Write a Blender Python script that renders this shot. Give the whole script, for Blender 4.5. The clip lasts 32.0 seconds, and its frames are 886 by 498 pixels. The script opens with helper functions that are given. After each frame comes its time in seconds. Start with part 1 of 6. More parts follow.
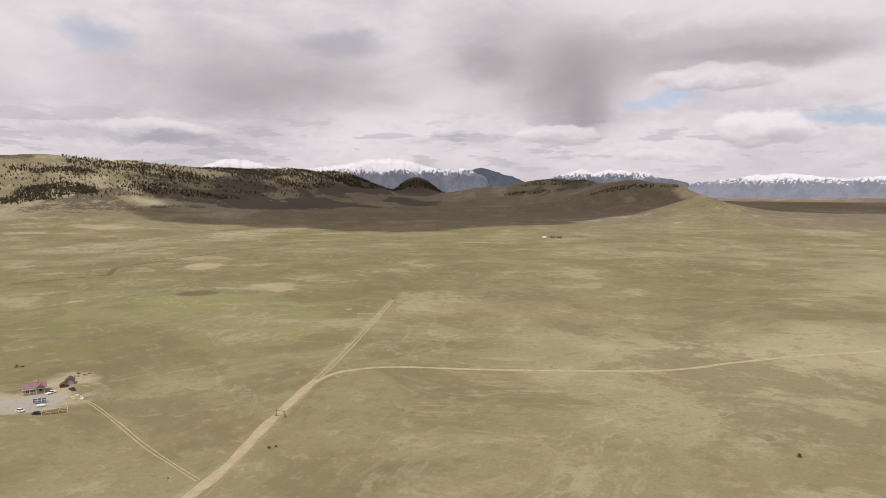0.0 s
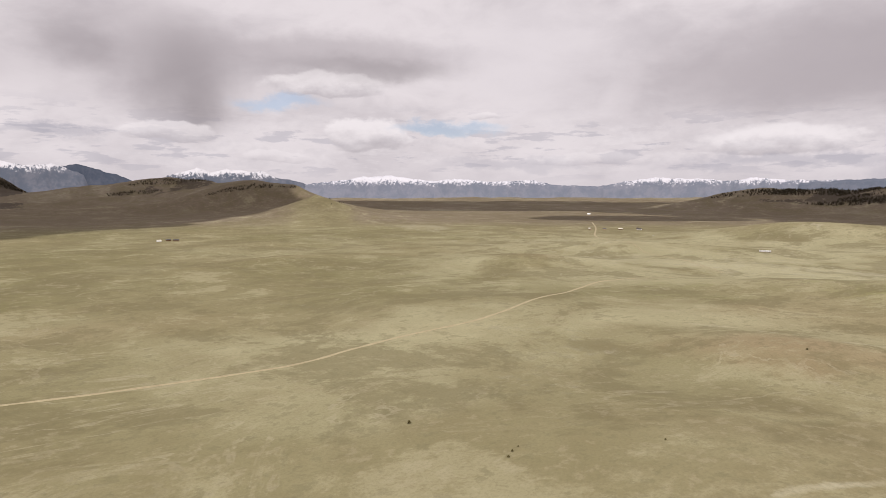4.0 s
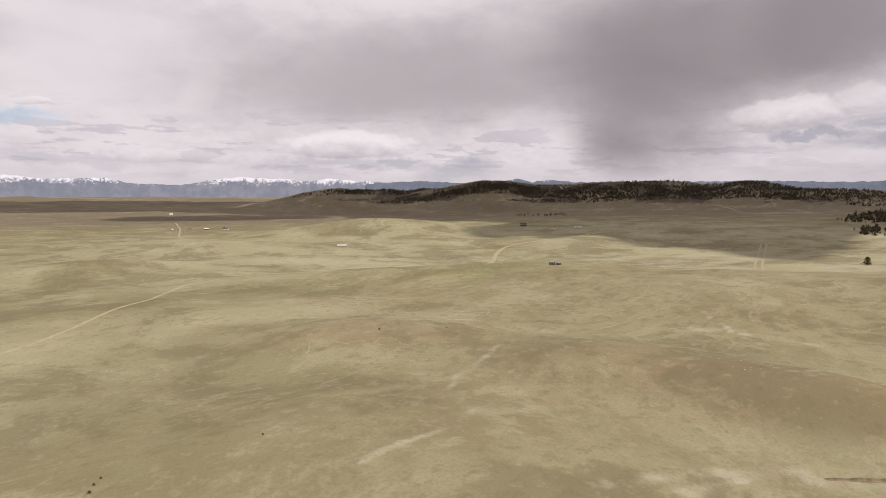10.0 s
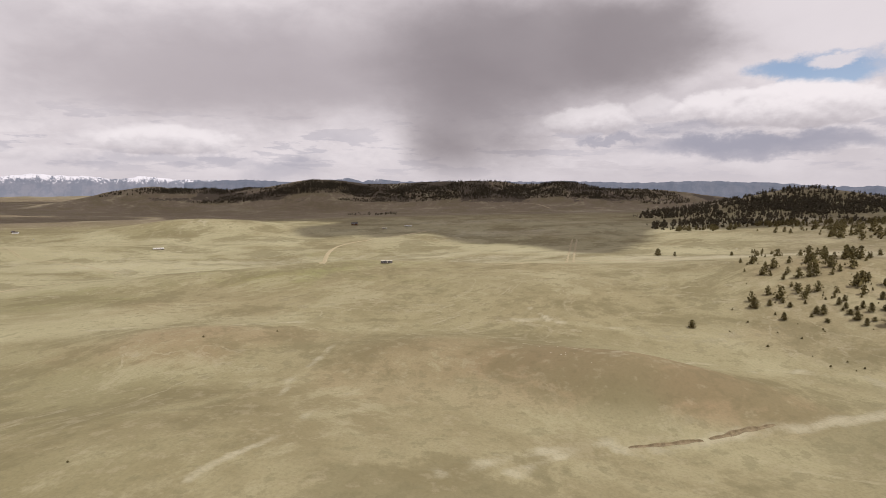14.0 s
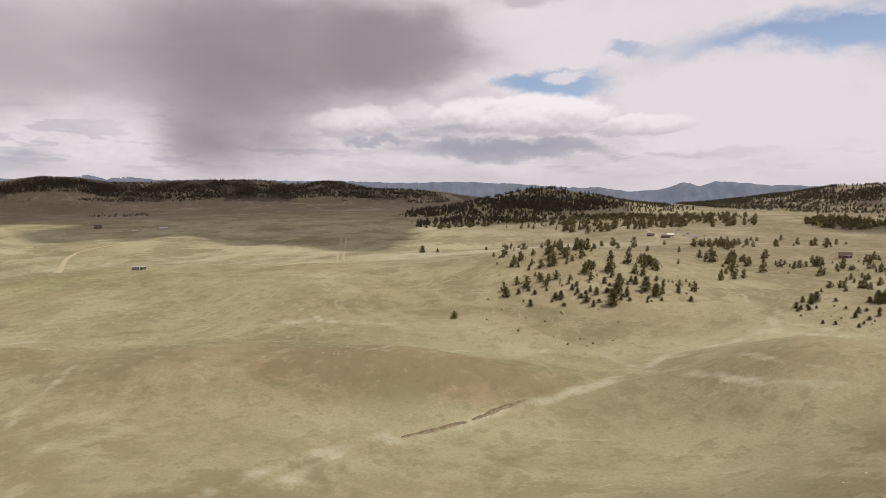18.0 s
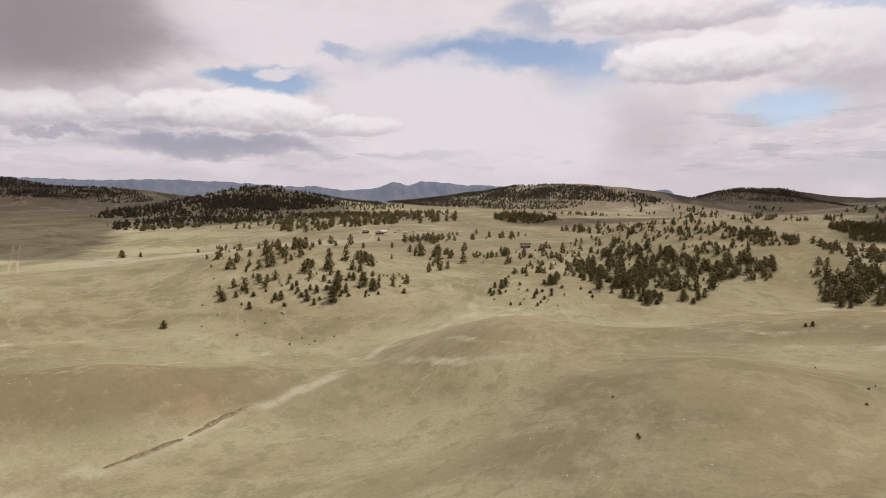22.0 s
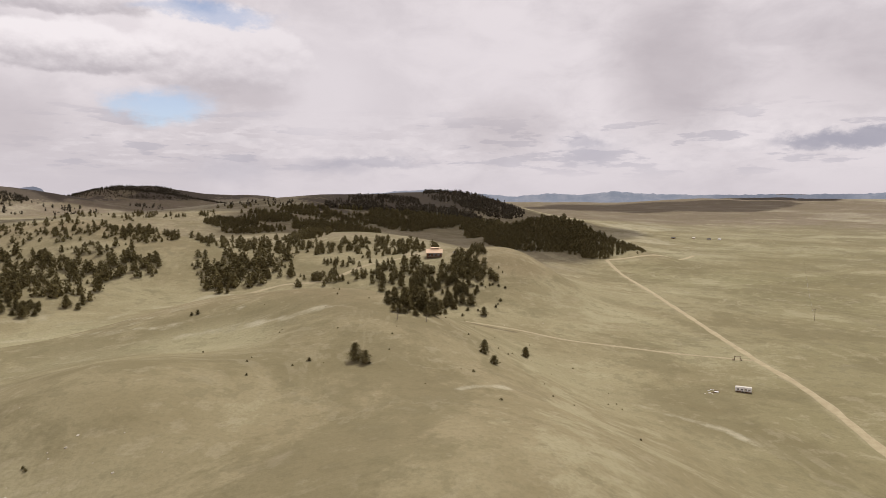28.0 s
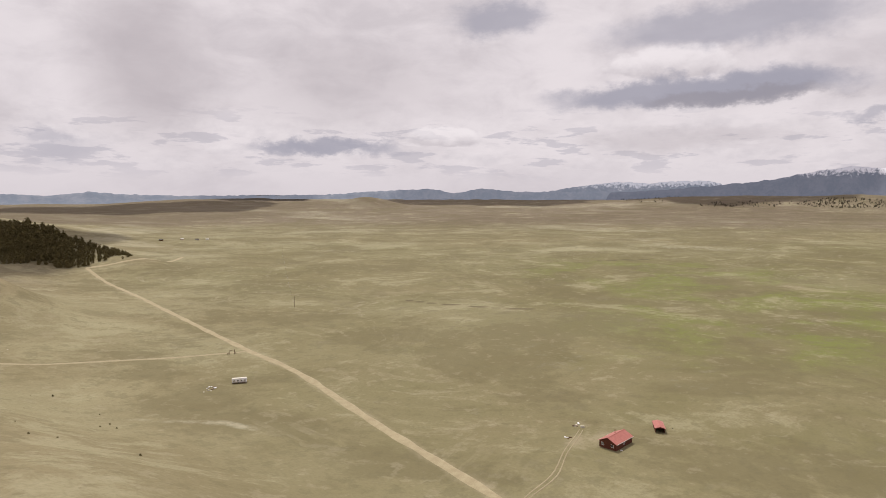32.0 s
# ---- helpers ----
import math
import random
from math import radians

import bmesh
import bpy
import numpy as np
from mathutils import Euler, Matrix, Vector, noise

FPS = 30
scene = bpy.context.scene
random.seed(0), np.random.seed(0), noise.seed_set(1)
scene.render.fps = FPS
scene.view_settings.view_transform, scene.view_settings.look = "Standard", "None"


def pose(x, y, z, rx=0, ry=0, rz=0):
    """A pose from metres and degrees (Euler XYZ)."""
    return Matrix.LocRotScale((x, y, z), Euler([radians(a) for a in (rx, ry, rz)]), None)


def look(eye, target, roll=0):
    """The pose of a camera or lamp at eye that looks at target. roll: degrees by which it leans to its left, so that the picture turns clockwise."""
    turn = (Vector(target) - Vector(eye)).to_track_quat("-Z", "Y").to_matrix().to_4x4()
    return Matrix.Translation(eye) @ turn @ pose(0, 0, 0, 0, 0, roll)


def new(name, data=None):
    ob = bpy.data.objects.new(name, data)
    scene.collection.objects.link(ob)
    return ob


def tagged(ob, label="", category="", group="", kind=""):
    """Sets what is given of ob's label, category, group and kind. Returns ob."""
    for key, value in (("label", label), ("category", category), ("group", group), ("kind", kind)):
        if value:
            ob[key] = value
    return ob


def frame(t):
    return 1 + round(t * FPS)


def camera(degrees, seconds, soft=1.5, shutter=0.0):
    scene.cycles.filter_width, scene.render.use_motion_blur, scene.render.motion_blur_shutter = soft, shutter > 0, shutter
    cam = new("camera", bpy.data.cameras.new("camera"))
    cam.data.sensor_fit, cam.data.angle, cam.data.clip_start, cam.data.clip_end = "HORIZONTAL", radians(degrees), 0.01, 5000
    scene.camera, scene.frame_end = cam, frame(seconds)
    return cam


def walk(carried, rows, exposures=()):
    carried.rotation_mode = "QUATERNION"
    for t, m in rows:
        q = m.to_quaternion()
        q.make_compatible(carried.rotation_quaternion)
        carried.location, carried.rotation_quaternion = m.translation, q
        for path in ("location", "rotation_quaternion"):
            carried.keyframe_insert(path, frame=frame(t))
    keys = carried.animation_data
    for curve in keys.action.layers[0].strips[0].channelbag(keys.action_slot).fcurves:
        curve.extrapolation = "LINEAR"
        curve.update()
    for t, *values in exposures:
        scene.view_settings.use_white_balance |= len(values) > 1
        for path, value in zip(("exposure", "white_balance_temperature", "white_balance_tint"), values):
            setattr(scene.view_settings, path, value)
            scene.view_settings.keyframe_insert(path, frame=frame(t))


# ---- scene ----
PLAN = 1.35                  # metres to one unit of the site plan
EYE = (0.0, 0.0, 80.0 * PLAN)
# seconds, turn to the left, pitch, lean (degrees)
PATH = [
    (0.0, 0.00, -4.80, 0.12), (0.5, -4.03, -4.78, 0.09), (1.0, -8.20, -4.80, 0.11),
    (1.5, -12.57, -4.77, 0.11), (2.0, -16.91, -4.80, 0.04), (2.5, -21.68, -4.80, 0.09),
    (3.0, -26.68, -4.76, 0.13), (3.5, -30.50, -4.75, 0.09), (5.5, -39.87, -4.77, 0.05),
    (6.0, -43.48, -4.79, 0.15), (6.5, -47.02, -4.76, 0.12), (7.0, -50.57, -4.75, 0.16),
    (7.5, -54.27, -4.75, 0.14), (8.0, -58.38, -4.75, 0.11), (8.5, -62.28, -4.75, 0.09),
    (9.0, -65.32, -4.74, 0.13), (9.5, -67.48, -4.75, 0.09), (10.0, -69.06, -4.76, 0.10),
    (10.5, -70.35, -4.76, 0.10), (11.0, -72.10, -4.76, 0.15), (11.5, -73.87, -4.78, 0.14),
    (12.0, -75.66, -4.80, 0.15), (12.5, -77.38, -4.80, 0.15), (13.0, -79.48, -4.81, 0.14),
    (13.5, -81.88, -4.81, 0.09), (14.0, -84.15, -4.80, 0.10), (14.5, -86.30, -4.81, 0.12),
    (16.5, -95.05, -4.80, 0.14), (17.0, -97.97, -4.78, 0.12), (17.5, -101.35, -4.79, 0.15),
    (18.0, -104.71, -4.79, 0.16), (18.5, -108.40, -4.79, 0.18), (19.0, -113.63, -4.79, 0.21),
    (19.5, -119.41, -4.78, 0.15), (20.0, -121.80, -4.80, 0.15), (20.5, -123.24, -4.82, 0.14),
    (21.0, -124.11, -4.82, 0.17), (21.5, -125.89, -4.81, 0.20), (22.0, -129.69, -4.82, 0.18),
    (22.5, -135.22, -4.80, 0.17), (23.0, -141.01, -4.81, 0.18), (23.5, -145.71, -4.81, 0.17),
    (24.0, -149.96, -4.82, 0.12), (24.5, -152.98, -4.84, 0.12), (26.5, -167.86, -4.91, 0.09),
    (27.0, -171.84, -4.92, 0.11), (27.5, -176.08, -4.93, 0.06), (28.0, -181.44, -4.89, 0.09),
    (28.5, -187.37, -4.86, 0.11), (29.0, -193.44, -4.82, 0.11), (29.5, -199.11, -4.80, 0.08),
    (30.0, -204.16, -4.76, 0.05), (30.5, -209.37, -4.76, 0.05), (31.0, -214.84, -4.74, 0.04),
    (31.5, -220.80, -4.76, 0.10), (32.0, -225.26, -4.75, 0.07),
]
cam = camera(69.6, 32.0, 0.75)
walk(cam, [(t, pose(*EYE, 90 + p, 0, y) @ pose(0, 0, 0, 0, 0, r)) for t, y, p, r in PATH])

# ---- sky, sun ----
SUN_AZ, SUN_EL = 205.0, 60.0      # clockwise from +y, and above the horizon


def nodes_of(tree):
    """Small helper to write node arithmetic."""
    def feed(node, i, v):
        if v is None:
            return
        if isinstance(v, bpy.types.NodeSocket):
            tree.links.new(v, node.inputs[i])
        else:
            node.inputs[i].default_value = v

    def m(op, a, b=None, c=None, clamp=False):
        n = tree.nodes.new("ShaderNodeMath")
        n.operation, n.use_clamp = op, clamp
        feed(n, 0, a), feed(n, 1, b), feed(n, 2, c)
        return n.outputs[0]

    def step(v, lo, hi, to0=0.0, to1=1.0):
        n = tree.nodes.new("ShaderNodeMapRange")
        n.interpolation_type = "SMOOTHSTEP"
        for i, q in enumerate((v, lo, hi, to0, to1)):
            feed(n, i, q)
        return n.outputs[0]

    def mix(f, a, b, blend="MIX"):
        n = tree.nodes.new("ShaderNodeMix")
        n.data_type, n.blend_type = "RGBA", blend
        feed(n, 0, f), feed(n, 6, a), feed(n, 7, b)
        return n.outputs[2]

    def noise_tex(vec, scale, detail=4.0, rough=0.55, distort=0.0):
        n = tree.nodes.new("ShaderNodeTexNoise")
        feed(n, "Vector", vec)
        n.inputs["Scale"].default_value, n.inputs["Detail"].default_value = scale, detail
        n.inputs["Roughness"].default_value, n.inputs["Distortion"].default_value = rough, distort
        return n.outputs["Fac"]

    def xyz(x, y, z):
        n = tree.nodes.new("ShaderNodeCombineXYZ")
        feed(n, 0, x), feed(n, 1, y), feed(n, 2, z)
        return n.outputs[0]
    return m, step, mix, noise_tex, xyz


def build_sky():
    world = bpy.data.worlds.new("sky")
    scene.world = world
    world.use_nodes = True
    tree = world.node_tree
    tree.nodes.clear()
    m, step, mix, ntex, xyz = nodes_of(tree)
    clear = tree.nodes.new("ShaderNodeTexSky")
    clear.sky_type, clear.sun_disc = "NISHITA", False
    clear.sun_elevation, clear.sun_rotation = radians(SUN_EL), radians(SUN_AZ)
    clear.altitude = 2700
    way = tree.nodes.new("ShaderNodeTexCoord").outputs["Generated"]
    split = tree.nodes.new("ShaderNodeSeparateXYZ")
    tree.links.new(way, split.inputs[0])
    x, y, z = split.outputs
    z = m("MAXIMUM", z, 0.0)
    # bearing and height in degrees, and the direction in degrees of arc for the textures
    bearing = m("MULTIPLY", m("ARCTAN2", x, y), 57.2958)
    bearing = m("ADD", bearing, m("MULTIPLY", m("LESS_THAN", bearing, -60.0), 360.0))
    rise = m("MULTIPLY", m("ARCSINE", z), 57.2958)
    place = xyz(bearing, rise, 0.0)

    def arc(flat, up=0.0):
        return xyz(m("MULTIPLY", x, 57.3), m("MULTIPLY", y, 57.3), m("ADD", m("MULTIPLY", z, 57.3 * flat), up))

    def billow(vec, scale, detail):
        n = tree.nodes.new("ShaderNodeTexVoronoi")
        n.normalize, n.feature = True, "SMOOTH_F1"
        n.inputs["Smoothness"].default_value = 0.12
        tree.links.new(vec, n.inputs["Vector"])
        n.inputs["Scale"].default_value, n.inputs["Detail"].default_value, n.inputs["Roughness"].default_value = scale, detail, 0.55
        return n.outputs["Distance"]

    def shifted(amount, scale, detail, rough=0.6, flat=1.8):
        """The place in the sky, pushed about by the wind."""
        n = tree.nodes.new("ShaderNodeTexNoise")
        tree.links.new(arc(flat), n.inputs["Vector"])
        n.inputs["Scale"].default_value, n.inputs["Detail"].default_value, n.inputs["Roughness"].default_value = scale, detail, rough
        a = tree.nodes.new("ShaderNodeVectorMath")
        a.operation = "MULTIPLY_ADD"
        tree.links.new(n.outputs["Color"], a.inputs[0])
        a.inputs[1].default_value = (amount, amount * 0.5, 0.0)
        tree.links.new(place, a.inputs[2])
        s = tree.nodes.new("ShaderNodeVectorMath")
        s.operation = "SUBTRACT"
        tree.links.new(a.outputs[0], s.inputs[0])
        s.inputs[1].default_value = (amount / 2, amount / 4, 0.0)
        return s.outputs[0]
    wind = {"soft": shifted(10.0, 0.085, 7.0, 0.6), "ragged": shifted(7.5, 0.20, 9.0, 0.64), "still": shifted(3.2, 0.16, 5.0, 0.6, 0.35), "cu": shifted(2.6, 0.30, 4.0, 0.55)}
    puff, puff_up = billow(arc(1.6), 0.34, 4.0), billow(arc(1.6, 0.9), 0.34, 4.0)
    # light on the heaps: their upper sides bright, hollows and bases grey
    lit = m("ADD", m("MULTIPLY", m("SUBTRACT", puff_up, puff), 1.1), m("MULTIPLY", m("SUBTRACT", ntex(arc(1.8), 0.8, 5.0, 0.6), 0.5), 0.5))
    blue = mix(1.0, clear.outputs[0], (0.150, 0.128, 0.116, 1), "MULTIPLY")
    tones = {"white": (0.755, 0.695, 0.725, 1), "grey": (0.445, 0.395, 0.42, 1), "dark": (0.245, 0.212, 0.228, 1), "slate": (0.37, 0.36, 0.43, 1), "blue": blue}
    soft_n, mid_n = ntex(arc(1.8), 0.05, 4.0, 0.5), ntex(arc(2.2), 0.17, 7.0, 0.6, 0.3)
    sky = mix(step(m("ADD", m("MULTIPLY", soft_n, 0.55), m("MULTIPLY", mid_n, 0.45)), 0.40, 0.64, 0.0, 0.7), (0.79, 0.725, 0.75, 1), (0.55, 0.50, 0.53, 1))
    # low heaps in rows over the horizon
    low = m("MULTIPLY", step(rise, 0.9, 2.8), step(rise, 8.5, 5.0))
    rows = ntex(arc(5.5), 0.17, 8.0, 0.6)
    sky = mix(m("MULTIPLY", low, step(rows, 0.50, 0.57, 0.0, 0.55)), sky, mix(step(lit, -0.35, 0.25), (0.60, 0.555, 0.59, 1), (0.84, 0.775, 0.795, 1)))
    sky = mix(m("MULTIPLY", low, step(rows, 0.46, 0.40, 0.0, 0.40)), sky, tones["slate"])
    for az, el, half_w, half_h, tone, amount, soft, drift in ALL_MASSES:
        mp = tree.nodes.new("ShaderNodeMapping")
        mp.vector_type = "TEXTURE"
        mp.inputs["Location"].default_value = (az, el, 0)
        mp.inputs["Scale"].default_value = (half_w, half_h, 1)
        # each mass is laid over those before it, and its edge follows them a little
        lay = tree.nodes.new("ShaderNodeVectorMath")
        lay.operation = "MULTIPLY_ADD"
        tree.links.new(sky, lay.inputs[0])
        lay.inputs[1].default_value = (0.15, 0.10, 0.0)
        tree.links.new(wind["cu" if tone == "cu" else drift], lay.inputs[2])
        tree.links.new(lay.outputs[0], mp.inputs["Vector"])
        if tone == "cu":
            # a heap: flat below, cauliflower edges above
            part_of = tree.nodes.new("ShaderNodeSeparateXYZ")
            tree.links.new(mp.outputs[0], part_of.inputs[0])
            across, up = part_of.outputs[0], part_of.outputs[1]
            tall = m("MAXIMUM", up, m("MULTIPLY", up, -1.5))
            d = m("SQRT", m("ADD", m("MULTIPLY", across, across), m("MULTIPLY", tall, tall)))
            d = m("ADD", d, m("MULTIPLY", m("SUBTRACT", puff, 0.42), 1.0))
            shade = step(m("ADD", m("MULTIPLY", up, 0.60), m("MULTIPLY", lit, 0.8)), -0.60, 0.42)
            sky = mix(step(d, 1.08, 0.80, 0.0, amount), sky, mix(shade, (0.49, 0.445, 0.475, 1), (0.90, 0.835, 0.855, 1)))
            continue
        d = tree.nodes.new("ShaderNodeVectorMath")
        d.operation = "LENGTH"
        tree.links.new(mp.outputs[0], d.inputs[0])
        sky = mix(step(d.outputs["Value"], 1.0 + 0.55 * soft, max(0.0, 1.0 - 0.75 * soft), 0.0, amount), sky, tones[tone])
    # pale haze over the horizon
    sky = mix(step(rise, 4.5, 0.0, 0.0, 0.5), sky, (0.625, 0.57, 0.61, 1))
    back = tree.nodes.new("ShaderNodeBackground")
    tree.links.new(sky, back.inputs[0])
    back.inputs[1].default_value = 1.0
    out = tree.nodes.new("ShaderNodeOutputWorld")
    tree.links.new(back.outputs[0], out.inputs[0])


# cloud masses: bearing, height, half width, half height (degrees), tone, amount, softness, drift
MASSES_A = [
    (-28.2, 12.1, 3.1, 1.39, "blue", 0.45, 0.9, "ragged"), (-32.2, 9.4, 5, 2.42, "white", 0.4, 1, "soft"), (-15.3, 9.8, 12.8, 3.44, "grey", 0.55, 1, "soft"), (-13, 8.7, 9.4, 1.78, "dark", 0.28, 1, "soft"),
    (-9.1, 12.5, 5.1, 1.1, "slate", 0.6, 0.8, "soft"), (-24.7, 5.4, 4.6, 0.63, "cu", 0.5, 1, "soft"), (-27.1, 4.7, 7.5, 0.62, "slate", 0.35, 0.9, "ragged"), (-23, 4.5, 3.8, 0.55, "slate", 0.5, 0.7, "ragged"),
    (8.7, 11.4, 9.2, 4.39, "grey", 0.65, 1, "soft"), (24, 12.1, 12.3, 1.53, "grey", 0.6, 0.9, "soft"), (28.9, 10.8, 6.5, 0.83, "dark", 0.22, 1, "soft"), (4.7, 11.1, 3, 1.87, "dark", 0.3, 1, "soft")]
MASSES_B = [
    (11.6, 9.5, 3.6, 3.97, "dark", 0.5, 1.1, "still"), (12.8, 6.9, 1.4, 2.14, "dark", 0.38, 1.2, "still"), (19, 7.9, 2.7, 0.64, "blue", 0.4, 0.9, "ragged"), (32, 5.8, 2.9, 0.42, "blue", 0.5, 0.9, "ragged"),
    (23.1, 9.4, 4.8, 1.23, "cu", 0.85, 1, "soft"), (26.6, 5.2, 3.5, 1.59, "cu", 0.9, 1, "soft"), (10, 5.2, 3.9, 0.87, "cu", 0.6, 1, "soft"), (1.8, 5.1, 3.8, 0.49, "slate", 0.4, 0.8, "ragged"),
    (18.7, 3.4, 3.2, 0.57, "cu", 0.4, 1, "soft"), (26.3, 10.8, 8.6, 1.17, "dark", 0.32, 0.9, "soft"), (41.7, 11.6, 8.4, 5.13, "white", 0.7, 1, "soft"), (18.9, 8, 3.3, 0.53, "blue", 0.35, 0.9, "ragged")]
MASSES_C = [
    (33.8, 6, 4.6, 0.58, "blue", 0.65, 0.8, "ragged"), (67.6, 10.6, 12.4, 3.44, "grey", 0.6, 1, "soft"), (68.9, 8.2, 8.9, 1.74, "dark", 0.25, 1, "soft"), (60.3, 4.4, 5.5, 1.33, "cu", 0.55, 1, "soft"),
    (69.5, 2.8, 2.8, 0.9, "slate", 0.6, 0.9, "soft"), (45.8, 3.1, 5.5, 0.7, "cu", 0.35, 1, "soft"), (39.2, 2.9, 6, 0.5, "slate", 0.3, 0.8, "ragged"), (63.6, 10.2, 14.6, 4.26, "grey", 0.55, 1, "soft"),
    (85.2, 10.5, 8.8, 5.32, "dark", 0.3, 1, "soft"), (33, 5.9, 3.9, 0.58, "slate", 0.4, 0.9, "ragged"), (37.1, 7, 1.4, 0.39, "cu", 0.5, 1, "soft"), (61.1, 4.3, 5.5, 1.28, "cu", 0.7, 1, "soft")]
MASSES_D = [
    (62.1, 2.9, 9.5, 0.5, "slate", 0.4, 0.9, "ragged"), (63.2, 9.2, 13.6, 3.21, "grey", 0.35, 1, "soft"), (85.2, 12.4, 15.8, 5.98, "grey", 0.7, 1, "soft"), (111.2, 12.7, 3.9, 1.77, "white", 0.8, 0.8, "soft"),
    (104.7, 2.8, 10.3, 1.13, "white", 0.5, 1, "soft"), (108.5, 6.8, 5, 1.62, "cu", 0.85, 1, "soft"), (111.4, 7.5, 2.9, 1.15, "cu", 0.9, 1, "soft"), (97.2, 6.3, 3.9, 1.58, "cu", 0.9, 1, "soft"),
    (102.5, 7, 2.5, 1.34, "cu", 0.5, 1, "soft"), (111.7, 9.8, 3, 0.89, "blue", 0.85, 0.6, "ragged"), (93.8, 12.6, 15.1, 4.92, "dark", 0.72, 0.7, "soft"), (101.4, 12.5, 7.2, 3.43, "dark", 0.5, 0.6, "soft")]
MASSES_E = [
    (86.7, 6.2, 6.4, 4.84, "dark", 0.62, 0.9, "soft"), (84.3, 3.8, 3, 1.98, "dark", 0.5, 1.1, "still"), (77.2, 5.3, 3, 1.72, "white", 0.35, 1, "soft"), (109.4, 4.6, 5.3, 0.64, "slate", 0.85, 0.7, "ragged"),
    (99, 4.9, 3.6, 0.37, "slate", 0.7, 0.7, "ragged"), (122.2, 13.8, 13.3, 3.38, "white", 0.8, 0.8, "soft"), (111.4, 16.2, 3.4, 0.62, "grey", 0.6, 0.8, "soft"), (135.1, 11.9, 10.7, 1.82, "blue", 0.95, 0.7, "ragged"),
    (114.4, 9.7, 5.2, 1.05, "blue", 0.95, 0.6, "ragged"), (120.8, 12.2, 2.4, 0.55, "blue", 0.6, 0.8, "ragged"), (142.5, 9.8, 3.8, 1.67, "blue", 0.5, 1, "soft"), (140.8, 13.3, 4.7, 0.49, "white", 0.6, 0.8, "ragged")]
MASSES_F = [
    (116.1, 10.1, 2.1, 0.43, "white", 0.9, 0.6, "ragged"), (129.5, 7.5, 9.7, 4.42, "white", 0.95, 0.3, "ragged"), (142.7, 5.6, 7.7, 3.43, "white", 0.85, 0.8, "soft"), (113.9, 6.7, 5.5, 1.95, "cu", 1, 1, "soft"),
    (122.4, 6, 4.2, 0.97, "cu", 0.8, 1, "soft"), (110.4, 4.2, 9.4, 0.89, "slate", 0.85, 0.7, "ragged"), (128.2, 3.6, 4.2, 0.38, "slate", 0.5, 0.8, "ragged"), (104.4, 5.6, 3.4, 0.44, "slate", 0.5, 0.8, "ragged"),
    (171.1, 8.5, 5.2, 4.99, "white", 0.75, 1, "soft"), (131.8, 4.7, 8.8, 3.41, "white", 0.5, 1, "soft"), (146.8, 5.3, 4, 2.69, "grey", 0.5, 1, "soft"), (162, 14.8, 3.9, 0.84, "blue", 0.5, 0.8, "ragged")]
MASSES_G = [
    (137.8, 15.2, 3, 1.34, "blue", 0.5, 0.8, "ragged"), (157.8, 7.1, 3.2, 0.84, "blue", 0.6, 0.8, "ragged"), (149.6, 14.8, 10.1, 2, "cu", 0.9, 1, "soft"), (162.8, 11, 7.3, 3.84, "cu", 0.85, 1, "soft"),
    (151.6, 10.9, 7.2, 2.22, "cu", 1, 1, "soft"), (163.5, 8.6, 4.3, 1.07, "grey", 0.5, 0.8, "soft"), (171.7, 2.5, 2.6, 0.77, "slate", 0.4, 1, "soft"), (177.2, 11, 15.5, 5.61, "white", 0.5, 1, "soft"),
    (201, 10.8, 4.8, 6.19, "grey", 0.6, 1, "still"), (187.2, 6.2, 3.7, 2.68, "grey", 0.45, 1, "soft"), (158.1, 7.2, 3.6, 1.16, "blue", 0.55, 0.8, "ragged"), (161.8, 14.5, 5.2, 0.68, "blue", 0.55, 0.7, "ragged")]
MASSES_H = [
    (175.7, 3.1, 4.7, 0.45, "slate", 0.5, 0.8, "ragged"), (194.1, 3.9, 2.4, 1.45, "slate", 0.35, 1, "soft"), (163.7, 2.1, 3.7, 1.19, "slate", 0.4, 1, "soft"), (212.5, 4.2, 3.7, 0.55, "slate", 0.6, 0.8, "ragged"),
    (217.1, 9.6, 9.7, 3.77, "grey", 0.4, 1, "soft"), (225.5, 5.1, 3.3, 0.89, "cu", 0.6, 1, "soft"), (215.6, 4.3, 6.1, 0.59, "slate", 0.75, 0.7, "ragged"), (193.9, 4.8, 2.2, 0.51, "slate", 0.4, 0.8, "ragged"),
    (246.2, 5, 7.9, 0.92, "grey", 0.4, 1, "soft"), (244.7, 10.8, 4.9, 1.51, "cu", 0.7, 1, "soft"), (246.5, 8.6, 11.2, 1.26, "slate", 0.9, 0.5, "ragged"), (250.7, 8.8, 6.1, 1.39, "slate", 0.8, 0.6, "ragged")]
MASSES_I = [
    (249.5, 7.9, 7.5, 0.62, "dark", 0.35, 0.6, "ragged"), (230, 15.2, 4.4, 1.52, "slate", 0.75, 0.6, "ragged"), (248.9, 13.7, 9.9, 1.68, "slate", 0.7, 0.6, "ragged"), (258.7, 6.1, 1.7, 0.41, "slate", 0.6, 0.8, "ragged"),
    (275, 10, 14, 5, "grey", 0.5, 1, "soft"), (-50, 9, 14, 4, "grey", 0.45, 1, "soft")]
ALL_MASSES = MASSES_A + MASSES_B + MASSES_C + MASSES_D + MASSES_E + MASSES_F + MASSES_G + MASSES_H + MASSES_I
build_sky()
sun = new("sun", bpy.data.lights.new("sun", "SUN"))
